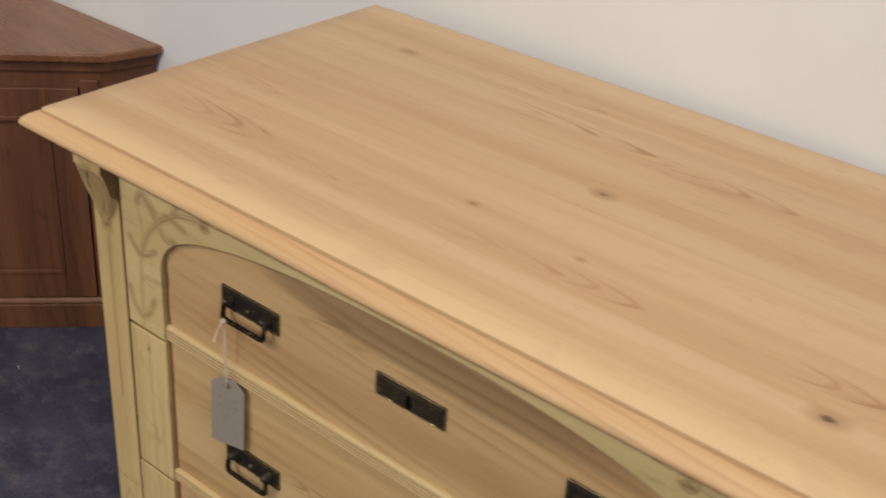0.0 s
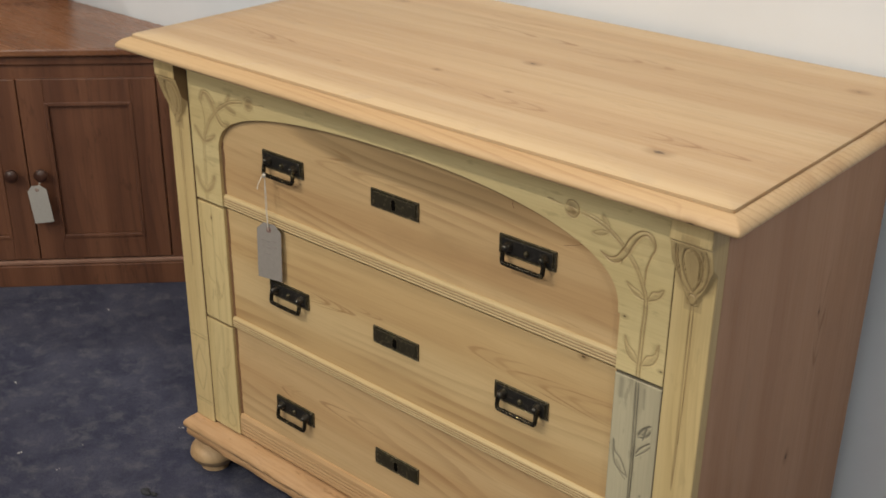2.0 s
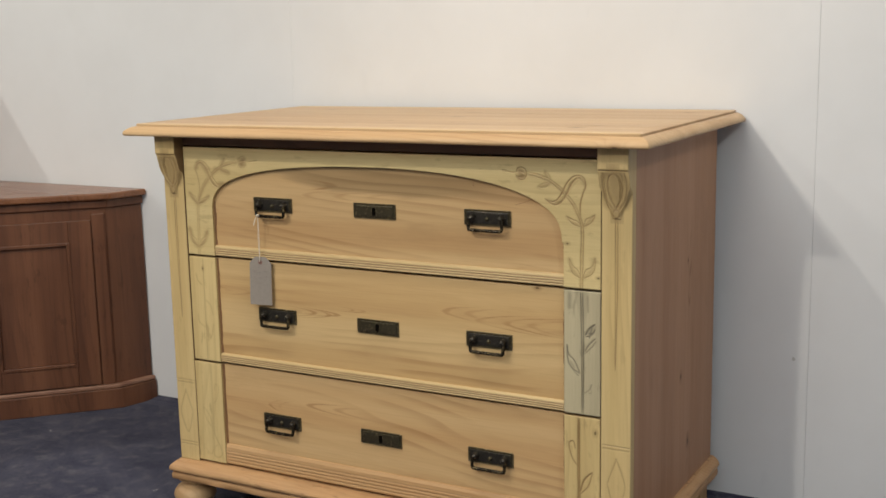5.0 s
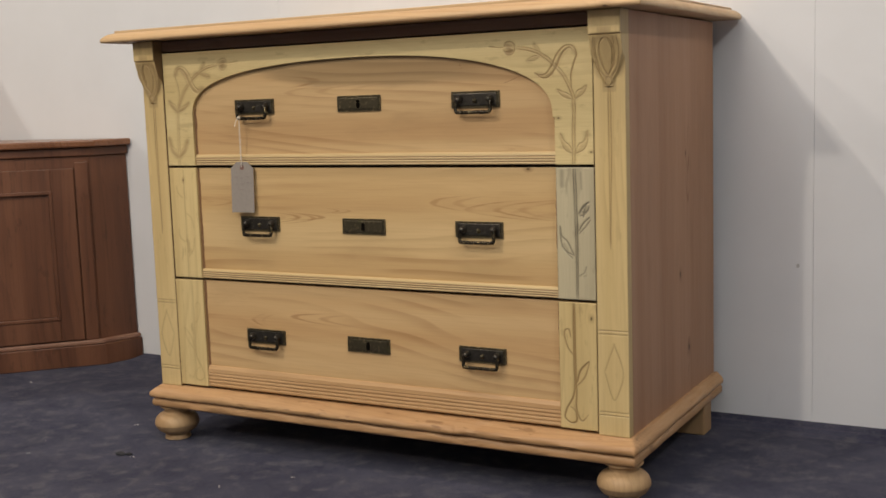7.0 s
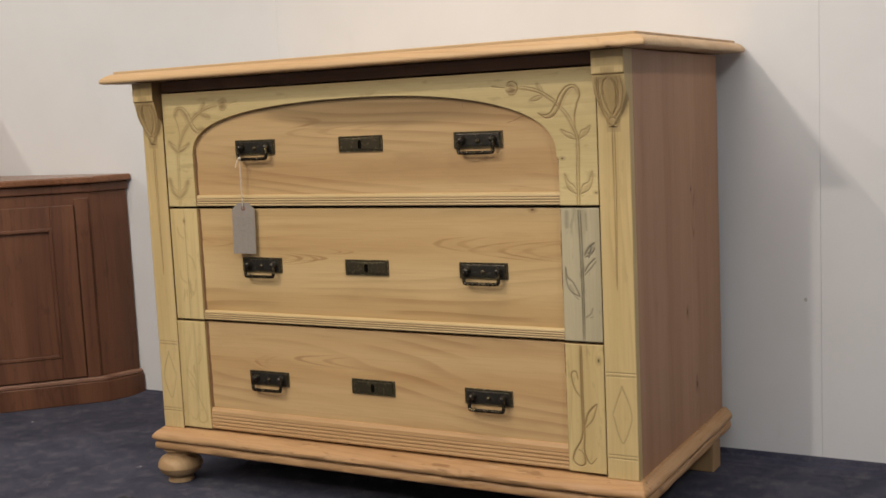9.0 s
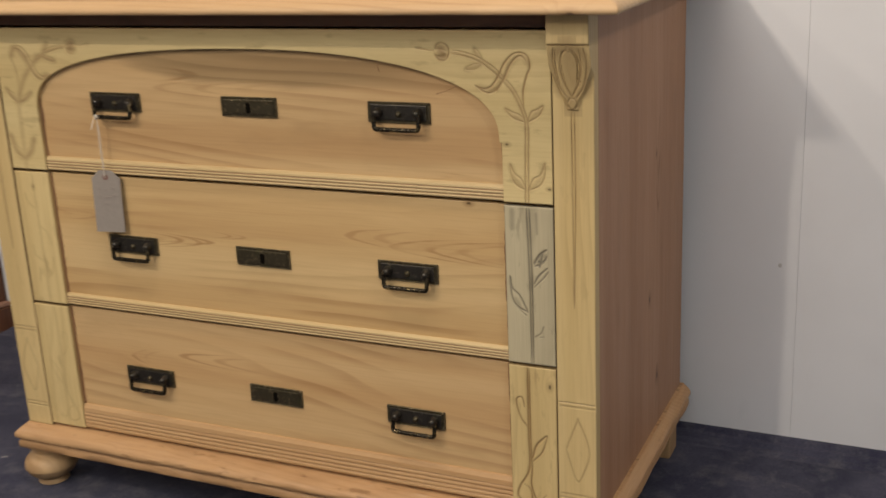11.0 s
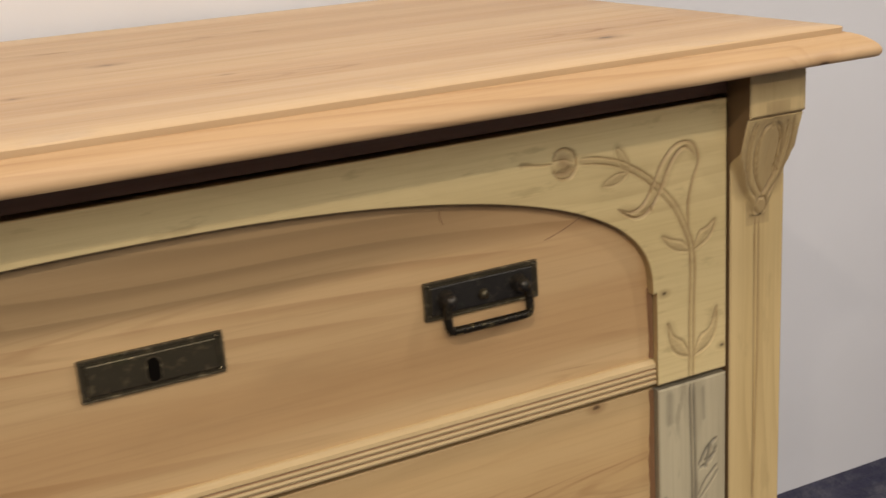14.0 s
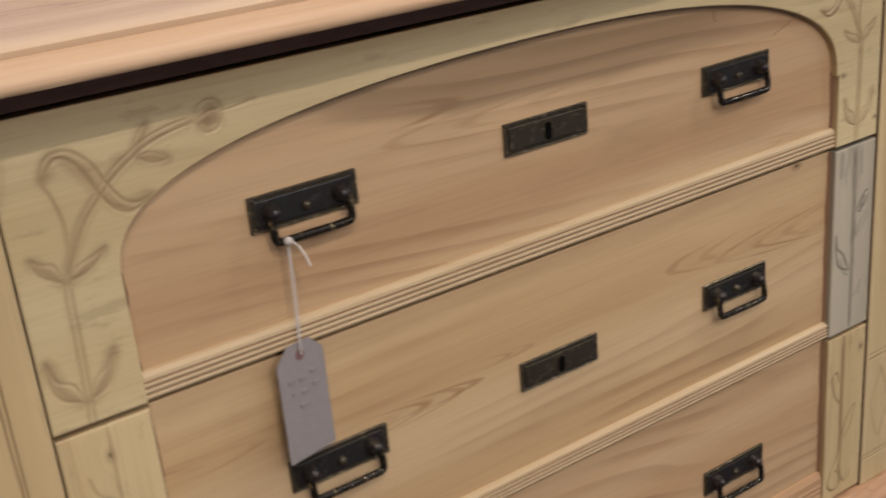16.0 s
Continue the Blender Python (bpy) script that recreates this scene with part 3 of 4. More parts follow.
BUN = [(0.030, 0.0829), (0.0335, 0.0815), (0.0335, 0.0785), (0.0290, 0.0768), (0.0262, 0.0745), (0.0252, 0.0710), (0.0258, 0.0680), (0.0300, 0.0655), (0.0375, 0.0615), (0.0425, 0.0560), (0.0452, 0.0495), (0.0462, 0.0435), (0.0460, 0.0415), (0.0448, 0.0400),
       (0.0425, 0.0345), (0.0375, 0.0285), (0.0310, 0.0245), (0.0268, 0.0225), (0.0250, 0.0195), (0.0256, 0.0160), (0.0268, 0.0128), (0.0268, 0.0108), (0.0258, FLOOR)]
for s in (-1, 1):
    part("bun_foot", lathe(BUN, 0.495 if s > 0 else -0.501, 0.016), M_FOOT, chest, "turned bun foot", smooth=True)
    part("block_foot", box(*((0.40, 0.512) if s > 0 else (-0.518, -0.41)), 0.440, 0.492, FLOOR, 0.0828, 0.003), M_FOOT, chest, "plain block foot at the back")

def shift_line(points, d):
    """The line moved sideways by d."""
    p = np.array(points, float)
    way = np.gradient(p, axis=0)
    way /= np.linalg.norm(way, axis=1)[:, None]
    return [tuple(q) for q in p + d * np.stack([-way[:, 1], way[:, 0]], 1)]


def leaf(root, tip, bulge, width=0.0012, depth=0.0010):
    """A carved leaf: two bowed edges and a stained middle."""
    a, b = np.array(root, float), np.array(tip, float)
    side = np.array([-(b - a)[1], (b - a)[0]]) / np.linalg.norm(b - a)
    edges = [([root, tuple(a + 0.35 * (b - a) + s * side), tuple(a + 0.72 * (b - a) + 0.8 * s * side), tip], width, depth) for s in bulge]
    return edges + [([root, tuple(a + 0.5 * (b - a) + side * sum(bulge) / 2), tip], max(map(abs, bulge)) * 1.3, -0.02)]


# corner posts with tulip capitals
CAP = [([(0.458, 0.7965), (0.486, 0.7965), (0.515, 0.7965)], 0.0022, 0.0022), ([(0.4855, 0.7915), (0.4765, 0.785), (0.4725, 0.768), (0.4760, 0.748), (0.4855, 0.730)], 0.0024, 0.0024),
       ([(0.4855, 0.7915), (0.4945, 0.785), (0.4985, 0.768), (0.4950, 0.748), (0.4855, 0.730)], 0.0024, 0.0024), ([(0.4665, 0.794), (0.4640, 0.772), (0.4690, 0.746), (0.4800, 0.728)], 0.0022, 0.002),
       ([(0.5045, 0.794), (0.5070, 0.772), (0.5020, 0.746), (0.4910, 0.728)], 0.0022, 0.002), ([(0.4610, 0.772), (0.4612, 0.757), (0.4675, 0.737), (0.4790, 0.722)], 0.0017, 0.0010),
       ([(0.5100, 0.772), (0.5098, 0.757), (0.5035, 0.737), (0.4920, 0.722)], 0.0017, 0.0010), ([(0.4845, 0.780), (0.4838, 0.766), (0.4848, 0.748)], 0.0012, 0.0006),
       ([(0.4795, 0.721), (0.4825, 0.7275), (0.4885, 0.7275), (0.4915, 0.721), (0.4885, 0.7150), (0.4825, 0.7150), (0.4795, 0.721)], 0.0018, 0.0018),
       ([(0.4828, 0.713), (0.4836, 0.58), (0.4838, 0.447)], 0.0014, 0.0014), ([(0.4872, 0.713), (0.4870, 0.58), (0.4842, 0.447)], 0.0014, 0.0014)]
for h in (0.3085, 0.3030, 0.1690, 0.1635):
    CAP.append(([(0.459, h), (0.486, h), (0.514, h)], 0.0014, 0.0012))
CAP += [([(0.4822, 0.7905), (0.4855, 0.7872), (0.4888, 0.7905), (0.4855, 0.7940), (0.4822, 0.7905)], 0.0012, 0.0014), ([(0.4885, 0.789), (0.4942, 0.779), (0.4950, 0.765), (0.4928, 0.748)], 0.0017, 0.0034), ([(0.4690, 0.792), (0.4672, 0.770), (0.4708, 0.742)], 0.0014, 0.0022), ([(0.4775, 0.790), (0.4748, 0.770), (0.4785, 0.744)], 0.0012, 0.0018), ([(0.4990, 0.792), (0.5005, 0.770), (0.4970, 0.744)], 0.0013, 0.0020),
        ([(0.4695, 0.790), (0.4680, 0.770), (0.4715, 0.745)], 0.0012, 0.001), ([(0.4740, 0.790), (0.4705, 0.772), (0.4735, 0.750)], 0.0010, 0.001), ([(0.4625, 0.788), (0.4615, 0.770), (0.4665, 0.745)], 0.0012, 0.001),
        ([(0.5015, 0.790), (0.5030, 0.770), (0.4990, 0.745)], 0.0012, 0.001), ([(0.5085, 0.788), (0.5095, 0.770), (0.5050, 0.748)], 0.0012, 0.001)]
CAP = [(pts, w * 0.70, deep * (0.72 if min(z for _, z in pts) > 0.70 else 0.85)) for pts, w, deep in CAP]
CAP += [([(0.4855, 0.796), (0.4855, 0.765), (0.4855, 0.716)], 0.034, -0.10), ([(0.4740, 0.792), (0.4620, 0.770), (0.4690, 0.735)], 0.012, -0.12), ([(0.4970, 0.792), (0.5090, 0.770), (0.5020, 0.735)], 0.012, -0.12), ([(0.4885, 0.288), (0.4700, 0.238)], 0.0016, 0.0006), ([(0.4855, 0.288), (0.5030, 0.238), (0.4920, 0.196)], 0.0018, 0.0007), ([(0.4700, 0.238), (0.4860, 0.190), (0.5020, 0.225)], 0.0016, 0.0006)]


def post_face(x, z):
    """The capital stands forward under the top and runs back to the post in a hollow, its foot drawn in to the knob."""
    t = np.clip((z - 0.712) / 0.084, 0, 1)
    lip = np.where(z > 0.7965, -0.022, -0.0035 - 0.0165 * t ** 1.7)
    taper = np.clip((z - 0.716) / 0.056, 0, 1)
    half = 0.0065 + 0.0240 * (taper ** 1.15 * 0.55 + 0.45 * np.sin(taper * math.pi / 2))
    mid = np.where(x > 0, 0.4855, -0.4935)
    soft = 0.0016 + 0.0060 * np.clip((0.790 - z) / 0.05, 0, 1)
    inside = np.clip((half - np.abs(x - mid)) / soft + 0.4, 0, 1) * (z > 0.7135)
    inside = inside * inside * (3 - 2 * inside)
    return -0.002 + (lip - 0.0005) * inside


for s in (-1, 1):
    xs = np.linspace(0.4580, 0.513, 56) if s > 0 else np.linspace(-0.5195, -0.4672, 53)
    cols = [[(x, 0.1277, 0.8355) for x in xs]]
    # the capitals' inner sides get shade in their colour besides dirt
    relief("post", cols, [560], M_POST, chest, CAP if s > 0 else flip(CAP, -0.008), post_face, 0.016, "pale post with carved tulip capital", rim_dirt_shade=1.3)


def arch(x):
    """Underside of the arch over the top drawer, a little fuller on one end."""
    t = min(1.0, abs(x) / (0.3838 if x > 0 else 0.3963))
    return 0.665 + 0.118 * max(0.0, 1 - t ** 2.2) ** (1 / (2.6 if x > 0 else 3.5))


STEM = [(0.4200, 0.583), (0.4210, 0.647), (0.4220, 0.681), (0.4200, 0.701), (0.4140, 0.716), (0.4050, 0.733), (0.3940, 0.746), (0.3810, 0.759), (0.3680, 0.768), (0.3530, 0.776), (0.3350, 0.781), (0.3200, 0.783)]
FLOWER = [([(x - 0.002, z) for x, z in STEM[:5]], 0.0016, 0.0014), ([(x + 0.0022, z) for x, z in STEM[:5]], 0.0016, 0.0014), (shift_line(STEM[3:], 0.0024), 0.0013, 0.0012), (shift_line(STEM[3:], -0.0024), 0.0013, 0.0012),
          ([(0.4185, 0.712), (0.4180, 0.734), (0.4230, 0.753), (0.4280, 0.766), (0.4250, 0.778), (0.4170, 0.783), (0.4050, 0.781), (0.3930, 0.769), (0.3850, 0.754), (0.3750, 0.740), (0.3640, 0.736), (0.3520, 0.741)], 0.0017, 0.0016),
          ([(0.4240, 0.772), (0.4160, 0.779), (0.4070, 0.775), (0.3980, 0.763), (0.3910, 0.748), (0.3810, 0.735), (0.3680, 0.731), (0.3520, 0.740)], 0.0017, 0.0016),
          ([(0.4100, 0.778), (0.4015, 0.767), (0.3945, 0.752), (0.3850, 0.739), (0.3720, 0.734)], 0.0012, 0.0012),
          ([(0.4210, 0.694), (0.4130, 0.703), (0.4020, 0.707), (0.3920, 0.712)], 0.0014, 0.0012), ([(0.4210, 0.694), (0.4080, 0.697), (0.3985, 0.703), (0.3920, 0.712)], 0.0014, 0.0012),
          ([(0.4230, 0.694), (0.4290, 0.708), (0.4370, 0.711), (0.4450, 0.717)], 0.0014, 0.0012), ([(0.4230, 0.694), (0.4360, 0.701), (0.4420, 0.708), (0.4450, 0.717)], 0.0014, 0.0012),
          ([(0.4195, 0.604), (0.4130, 0.618), (0.4030, 0.626), (0.3970, 0.639)], 0.0014, 0.0012), ([(0.4195, 0.604), (0.4060, 0.610), (0.3990, 0.622), (0.3970, 0.639)], 0.0014, 0.0012),
          ([(0.4230, 0.604), (0.4290, 0.619), (0.4400, 0.626), (0.4460, 0.643)], 0.0014, 0.0012), ([(0.4230, 0.604), (0.4380, 0.611), (0.4450, 0.624), (0.4460, 0.643)], 0.0014, 0.0012),
          *leaf((0.3640, 0.7690), (0.3525, 0.7890), (0.0040, -0.0026)), *leaf((0.3620, 0.7675), (0.3390, 0.7610), (0.0036, -0.0030)),
          ([(0.2960, 0.7835), (0.3000, 0.7925), (0.3075, 0.7945), (0.3150, 0.7900), (0.3165, 0.7810), (0.3110, 0.7730), (0.3030, 0.7725), (0.2975, 0.7780), (0.2960, 0.7835)], 0.0016, 0.0018),
          ([(0.3000, 0.7775), (0.3070, 0.7760), (0.3125, 0.7800)], 0.0045, 0.0016), ([(0.2985, 0.7860), (0.3060, 0.7865), (0.3130, 0.7835)], 0.0013, 0.001),
          ([(0.2960, 0.7845), (0.2880, 0.7850), (0.2810, 0.7860), (0.2680, 0.7880)], 0.0015, 0.0012), ([(0.2790, 0.7866), (0.2735, 0.7875), (0.2690, 0.7878)], 0.0026, 0.001)]


FILL = [([(0.4270, 0.768), (0.4180, 0.780), (0.4030, 0.771), (0.3900, 0.750), (0.3750, 0.736), (0.3560, 0.739)], 0.0065, 0.0), (STEM[3:], 0.0055, 0.0), ([(0.3040, 0.7870), (0.3065, 0.7835), (0.3085, 0.7800)], 0.0120, -0.34),
        ([(0.4210, 0.694), (0.4060, 0.702), (0.3930, 0.711)], 0.0055, 0.0), ([(0.4230, 0.694), (0.4340, 0.705), (0.4440, 0.716)], 0.0055, 0.0), ([(0.4195, 0.604), (0.4060, 0.617), (0.3980, 0.637)], 0.0065, 0.0), ([(0.4230, 0.604), (0.4370, 0.617), (0.4450, 0.641)], 0.0065, 0.0),
        ([(0.3625, 0.769), (0.3570, 0.780), (0.3530, 0.787)], 0.0065, 0.0), ([(0.3600, 0.768), (0.3490, 0.764), (0.3400, 0.761)], 0.0060, 0.0)]
FLOWER += FILL
FLOWER = [(pts, w * 0.88, deep * 0.86) if deep > 0 else (pts, w, deep - 0.03) for pts, w, deep in FLOWER]
BROAD = [(pts, w * 1.30, deep * 0.62) if deep > 0 else (pts, w * 1.25, deep - 0.24) for pts, w, deep in FLOWER]


def span(a, b, step):
    return np.linspace(a, b, max(2, int(round(abs(b - a) / step)) + 1))


def strip_cols(s, z0, z1, close=0.0):
    return [(x, z0, z1) for x in (span(0.3872, 0.4560, 0.0011) if s > 0 else span(-0.4655 - close, -0.3955, 0.0011))]


GREY = [([(0.4300, 0.505), (0.4370, 0.512), (0.4440, 0.521)], 0.0062, 0.0), ([(0.4350, 0.498), (0.4380, 0.510), (0.4400, 0.520)], 0.0022, 0.0016), ([(0.4330, 0.507), (0.4385, 0.5065), (0.4450, 0.511)], 0.0018, 0.0014),
        ([(0.3985, 0.576), (0.3985, 0.562), (0.3985, 0.550)], 0.0050, 0.0), ([(0.4000, 0.452), (0.4060, 0.443)], 0.0050, 0.0), ([(0.4340, 0.398), (0.4400, 0.400)], 0.0016, 0.0006), ([(0.4320, 0.574), (0.4330, 0.545)], 0.0022, 0.0),
        ([(0.4185, 0.582), (0.4210, 0.479), (0.4215, 0.358)], 0.0013, 0.0014), ([(0.4225, 0.582), (0.4245, 0.479), (0.4240, 0.358)], 0.0013, 0.0014),
        ([(0.4180, 0.433), (0.4060, 0.456), (0.3960, 0.466), (0.3930, 0.484)], 0.0015, 0.0013), ([(0.4180, 0.433), (0.4010, 0.442), (0.3945, 0.458), (0.3930, 0.484)], 0.0015, 0.0013),
        ([(0.4160, 0.428), (0.4060, 0.436), (0.3980, 0.446)], 0.0012, 0.001), ([(0.4280, 0.503), (0.4360, 0.516), (0.4460, 0.524)], 0.0022, 0.0014), ([(0.4280, 0.500), (0.4400, 0.505), (0.4460, 0.516)], 0.0016, 0.0012),
        ([(0.4270, 0.474), (0.4340, 0.486), (0.4470, 0.499)], 0.0015, 0.0012), ([(0.4270, 0.470), (0.4400, 0.483), (0.4480, 0.494)], 0.0013, 0.001), ([(0.426, 0.398), (0.436, 0.405), (0.440, 0.416)], 0.0014, 0.0008)]
PLAIN2 = [([(0.4195, 0.582), (0.4205, 0.470), (0.4210, 0.358)], 0.0017, 0.0014), ([(0.4180, 0.400), (0.4060, 0.415), (0.4000, 0.440)], 0.0016, 0.001), ([(0.4180, 0.490), (0.4050, 0.478), (0.4000, 0.458)], 0.0016, 0.001),
          ([(0.4230, 0.430), (0.4380, 0.440), (0.4400, 0.458)], 0.0016, 0.001), ([(0.4230, 0.520), (0.4360, 0.530), (0.4400, 0.546)], 0.0016, 0.001)]
FOOTLEAF = [([(0.4145, 0.352), (0.4140, 0.253), (0.4150, 0.214), (0.4120, 0.190), (0.4000, 0.168), (0.3960, 0.152), (0.4060, 0.143), (0.4170, 0.147), (0.4150, 0.165), (0.4050, 0.172)], 0.0018, 0.0015),
            ([(0.4170, 0.352), (0.4170, 0.253), (0.4180, 0.200), (0.4170, 0.170), (0.4260, 0.148), (0.4390, 0.160)], 0.0015, 0.0013), ([(0.4130, 0.262), (0.4030, 0.275), (0.3970, 0.300), (0.4050, 0.306), (0.4090, 0.292)], 0.0015, 0.0012),
            ([(0.4190, 0.214), (0.4260, 0.236), (0.4420, 0.253)], 0.0018, 0.0013), ([(0.4190, 0.209), (0.4340, 0.226), (0.4420, 0.253)], 0.0014, 0.0011)]


def reeded(z0, z1, reeds, x0=-0.3952, x1=0.3868):
    """A moulding of round reeds along the foot of a drawer front; gives the mesh and the heights of its grooves."""
    top = z0 + (z1 - z0) * 0.64
    prof, h = [(0.0095, z0)], (top - z0) / reeds
    for k in range(reeds):
        for a in (16, 45, 90, 135, 164):
            prof.append((0.0040 - 0.0020 * math.sin(radians(a)), z0 + h * (k + 0.5 - 0.5 * math.cos(radians(a)))))
    prof += [(0.0036, top + 0.0004), (0.0024, top + 0.0014), (0.0030, top + (z1 - top) * 0.55), (0.0062, z1 - 0.0006), (0.0095, z1)]
    return rings_mesh([[(x, y, z) for y, z in prof] for x in np.linspace(x0, x1, 3)]), [z0 + h * k for k in range(1, reeds + 1)]


def tint_grooves(ob, heights):
    """Groove faces take a darker brown than the reeds."""
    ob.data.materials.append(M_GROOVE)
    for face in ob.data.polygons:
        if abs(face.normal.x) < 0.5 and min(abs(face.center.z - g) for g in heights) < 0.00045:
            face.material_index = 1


def keyed_plate(cx, z):
    """A rectangular plate with a raised bevelled rim."""
    bm = box(cx - 0.047, cx + 0.047, 0.0062, 0.0085, z - 0.0145, z + 0.0145, 0.0008)
    box(cx - 0.0425, cx + 0.0425, 0.0046, 0.0064, z - 0.0108, z + 0.0108, 0.0012, bm)
    for a, b in ((-1, 1), (1, 1), (-1, -1), (1, -1)):
        if a < 0:
            box(cx - 0.0465, cx + 0.0465, 0.0055, 0.0066, z + b * 0.0138 - 0.0007, z + b * 0.0138 + 0.0007, 0.0003, bm, 1)
        else:
            box(cx + b * 0.0462 - 0.0007, cx + b * 0.0462 + 0.0007, 0.0055, 0.0066, z - 0.0130, z + 0.0130, 0.0003, bm, 1)
    for sx in (-1, 1):
        for sz in (-1, 1):
            bmesh.ops.create_uvsphere(bm, u_segments=8, v_segments=5, radius=0.0016, matrix=Matrix.Translation((cx + sx * 0.0432, 0.0062, z + sz * 0.0116)))
    return bm


def two_tone(ob, cx, z, field=True):
    """The thin raised rim of a plate is rubbed brighter than its field."""
    ob.data.materials.append(M_RIM)
    ob.data.materials.append(M_FIELD)
    for face in ob.data.polygons:
        c = face.center
        face.material_index = 1 if c.y < 0.0064 and (abs(c.x - cx) > 0.0452 or abs(c.z - z) > 0.0128) else 2 if field and c.y < 0.0052 and abs(c.x - cx) < 0.0415 else 0


def handle(drawer, cx, z):
    """Plate, two bosses, a middle stud and a hanging bail."""
    two_tone(part("handle_plate", keyed_plate(cx, z), M_BRONZE, drawer, "dark bronze back plate with worn rim"), cx, z)
    for sx in (-1, 1):
        bm = bmesh.new()
        bmesh.ops.create_cone(bm, cap_ends=True, segments=14, radius1=0.0074, radius2=0.0058, depth=0.008, matrix=Matrix.Translation((cx + sx * 0.0300, 0.0012, z + 0.0005)) @ Euler((radians(90), 0, 0)).to_matrix().to_4x4())
        bmesh.ops.create_uvsphere(bm, u_segments=12, v_segments=8, radius=0.0050, matrix=Matrix.Translation((cx + sx * 0.0300, -0.0026, z + 0.0005)))
        part("boss", bm, M_FIELD, drawer, smooth=True)
    bm = bmesh.new()
    bmesh.ops.create_uvsphere(bm, u_segments=12, v_segments=8, radius=0.0042, matrix=Matrix.Translation((cx, 0.0040, z - 0.002)))
    part("stud", bm, M_BRONZE, drawer, smooth=True)
    curve = spline([(cx + x, -0.0020 - 0.0030 * (-zz / 0.0225), z + 0.0005 + zz) for x, zz in ((-0.0300, 0.003), (-0.0330, -0.004), (-0.0336, -0.0155), (-0.0326, -0.0205), (-0.0285, -0.0222), (0.0, -0.0224), (0.0285, -0.0222), (0.0326, -0.0205), (0.0336, -0.0155), (0.0330, -0.004), (0.0300, 0.003))], 0.003)
    part("bail", tube([tuple(p) for p in curve], 0.0033, 10), M_BAIL, drawer, "hanging bail with brass showing through", smooth=True)


def stadium(cx, z, r, half, y0, y1):
    """An upright slot with round ends, as a shallow prism."""
    ends = [(cx + r * math.cos(radians(a)), z + (half if a < 180 else -half) + r * math.sin(radians(a))) for a in (*range(0, 181, 20), *range(180, 361, 20))]
    return rings_mesh([[(x, y, zz) for x, zz in ends] for y in (y0, y1)])


def escutcheon(drawer, cx, z):
    two_tone(part("escutcheon", keyed_plate(cx, z), M_BRONZE, drawer, "dark bronze keyhole plate with worn rim"), cx, z, False)
    part("keyhole_rim", stadium(cx, z - 0.0010, 0.0051, 0.0040, 0.0042, 0.0052), M_RIM, drawer, "worn brass rim of the keyhole", smooth=True)
    bm = stadium(cx, z - 0.0010, 0.0043, 0.0040, 0.0039, 0.0050)
    part("keyhole", bm, M_HOLE, drawer)


PANEL_Y = 0.0085
for k, (z0, z1, rail0, rail1, reeds, hz) in enumerate(((0.5862, 0.8115, 0.5868, 0.6085, 3, 0.6995), (0.3580, 0.5818, 0.3586, 0.3775, 3, 0.4720), (0.1325, 0.3535, 0.1331, 0.1765, 4, 0.2465))):
    # the drawer is the recessed front board with its box behind
    bm = box(-0.4652, 0.4556, PANEL_Y, 0.026, z0 + 0.0005, z1 - 0.0005, 0.001)
    box(-0.440, 0.440, 0.0265, 0.440, z0 + 0.02, z1 - 0.02, bm=bm)
    drawer = part("drawer", bm, M_PANEL_B if k == 1 else M_PANEL, chest, ("top drawer under a carved arch", "middle drawer with a grey repaired end strip", "bottom drawer with a broad reeded foot")[k])
    mesh, grooves = reeded(rail0, rail1, reeds)
    tint_grooves(part("reeded_moulding", mesh, M_REED_B if k == 2 else M_REED, drawer), grooves)
    if k == 0:
        mids = [(x, arch(x), z1) for x in -0.00415 + 0.39135 * np.sin(np.linspace(-math.pi / 2, math.pi / 2, 460))]
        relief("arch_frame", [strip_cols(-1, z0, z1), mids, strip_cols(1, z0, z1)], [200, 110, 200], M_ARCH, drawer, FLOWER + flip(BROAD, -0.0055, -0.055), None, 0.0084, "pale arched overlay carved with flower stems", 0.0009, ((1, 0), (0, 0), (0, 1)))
    else:
        right, left = (GREY, flip(PLAIN2, -0.009, 0.0, 0.5)) if k == 1 else (FOOTLEAF, flip(FOOTLEAF, -0.009, 0.0, 0.30))
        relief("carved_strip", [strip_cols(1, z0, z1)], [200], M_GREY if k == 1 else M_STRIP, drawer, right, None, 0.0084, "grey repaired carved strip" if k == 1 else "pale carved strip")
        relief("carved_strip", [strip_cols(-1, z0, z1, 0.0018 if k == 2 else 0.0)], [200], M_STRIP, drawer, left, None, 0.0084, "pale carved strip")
    for x, d in ((0.3868, -1), (-0.3952, 1)):
        lo, hi = rail1 + 0.0006, (arch(x + d * 0.002) + 0.004 if k == 0 else z1 - 0.001)
        rings = []
        for zz in np.linspace(lo, hi, 46):
            w = 0.0034 + 0.0022 * noise.noise(Vector((x * 9, zz * 34, k))) + 0.0012 * noise.noise(Vector((x, zz * 130, k + 4)))
            rings.append([(x, 0.0088, zz), (x, 0.0058, zz), (x + d * max(0.0006, w * 0.6), 0.0066, zz), (x + d * max(0.001, w), 0.0088, zz)])
        part("edge_line", rings_mesh(rings), M_BROWN_LINE, drawer, "ragged brown line along the edge of the panel", smooth=True)
    if k == 0:
        for points in (((0.2075, 0.764), (0.2070, 0.759), (0.2095, 0.754)), ((0.292, 0.726), (0.308, 0.731), (0.324, 0.738))):
            part("scratch", tube([(x, PANEL_Y, z) for x, z in points], 0.0004, 5), M_BROWN_LINE, drawer, "thin dark scratch", smooth=True)
    handle(drawer, 0.2360, hz)
    handle(drawer, -0.2450, hz)
    escutcheon(drawer, -0.0045, hz)


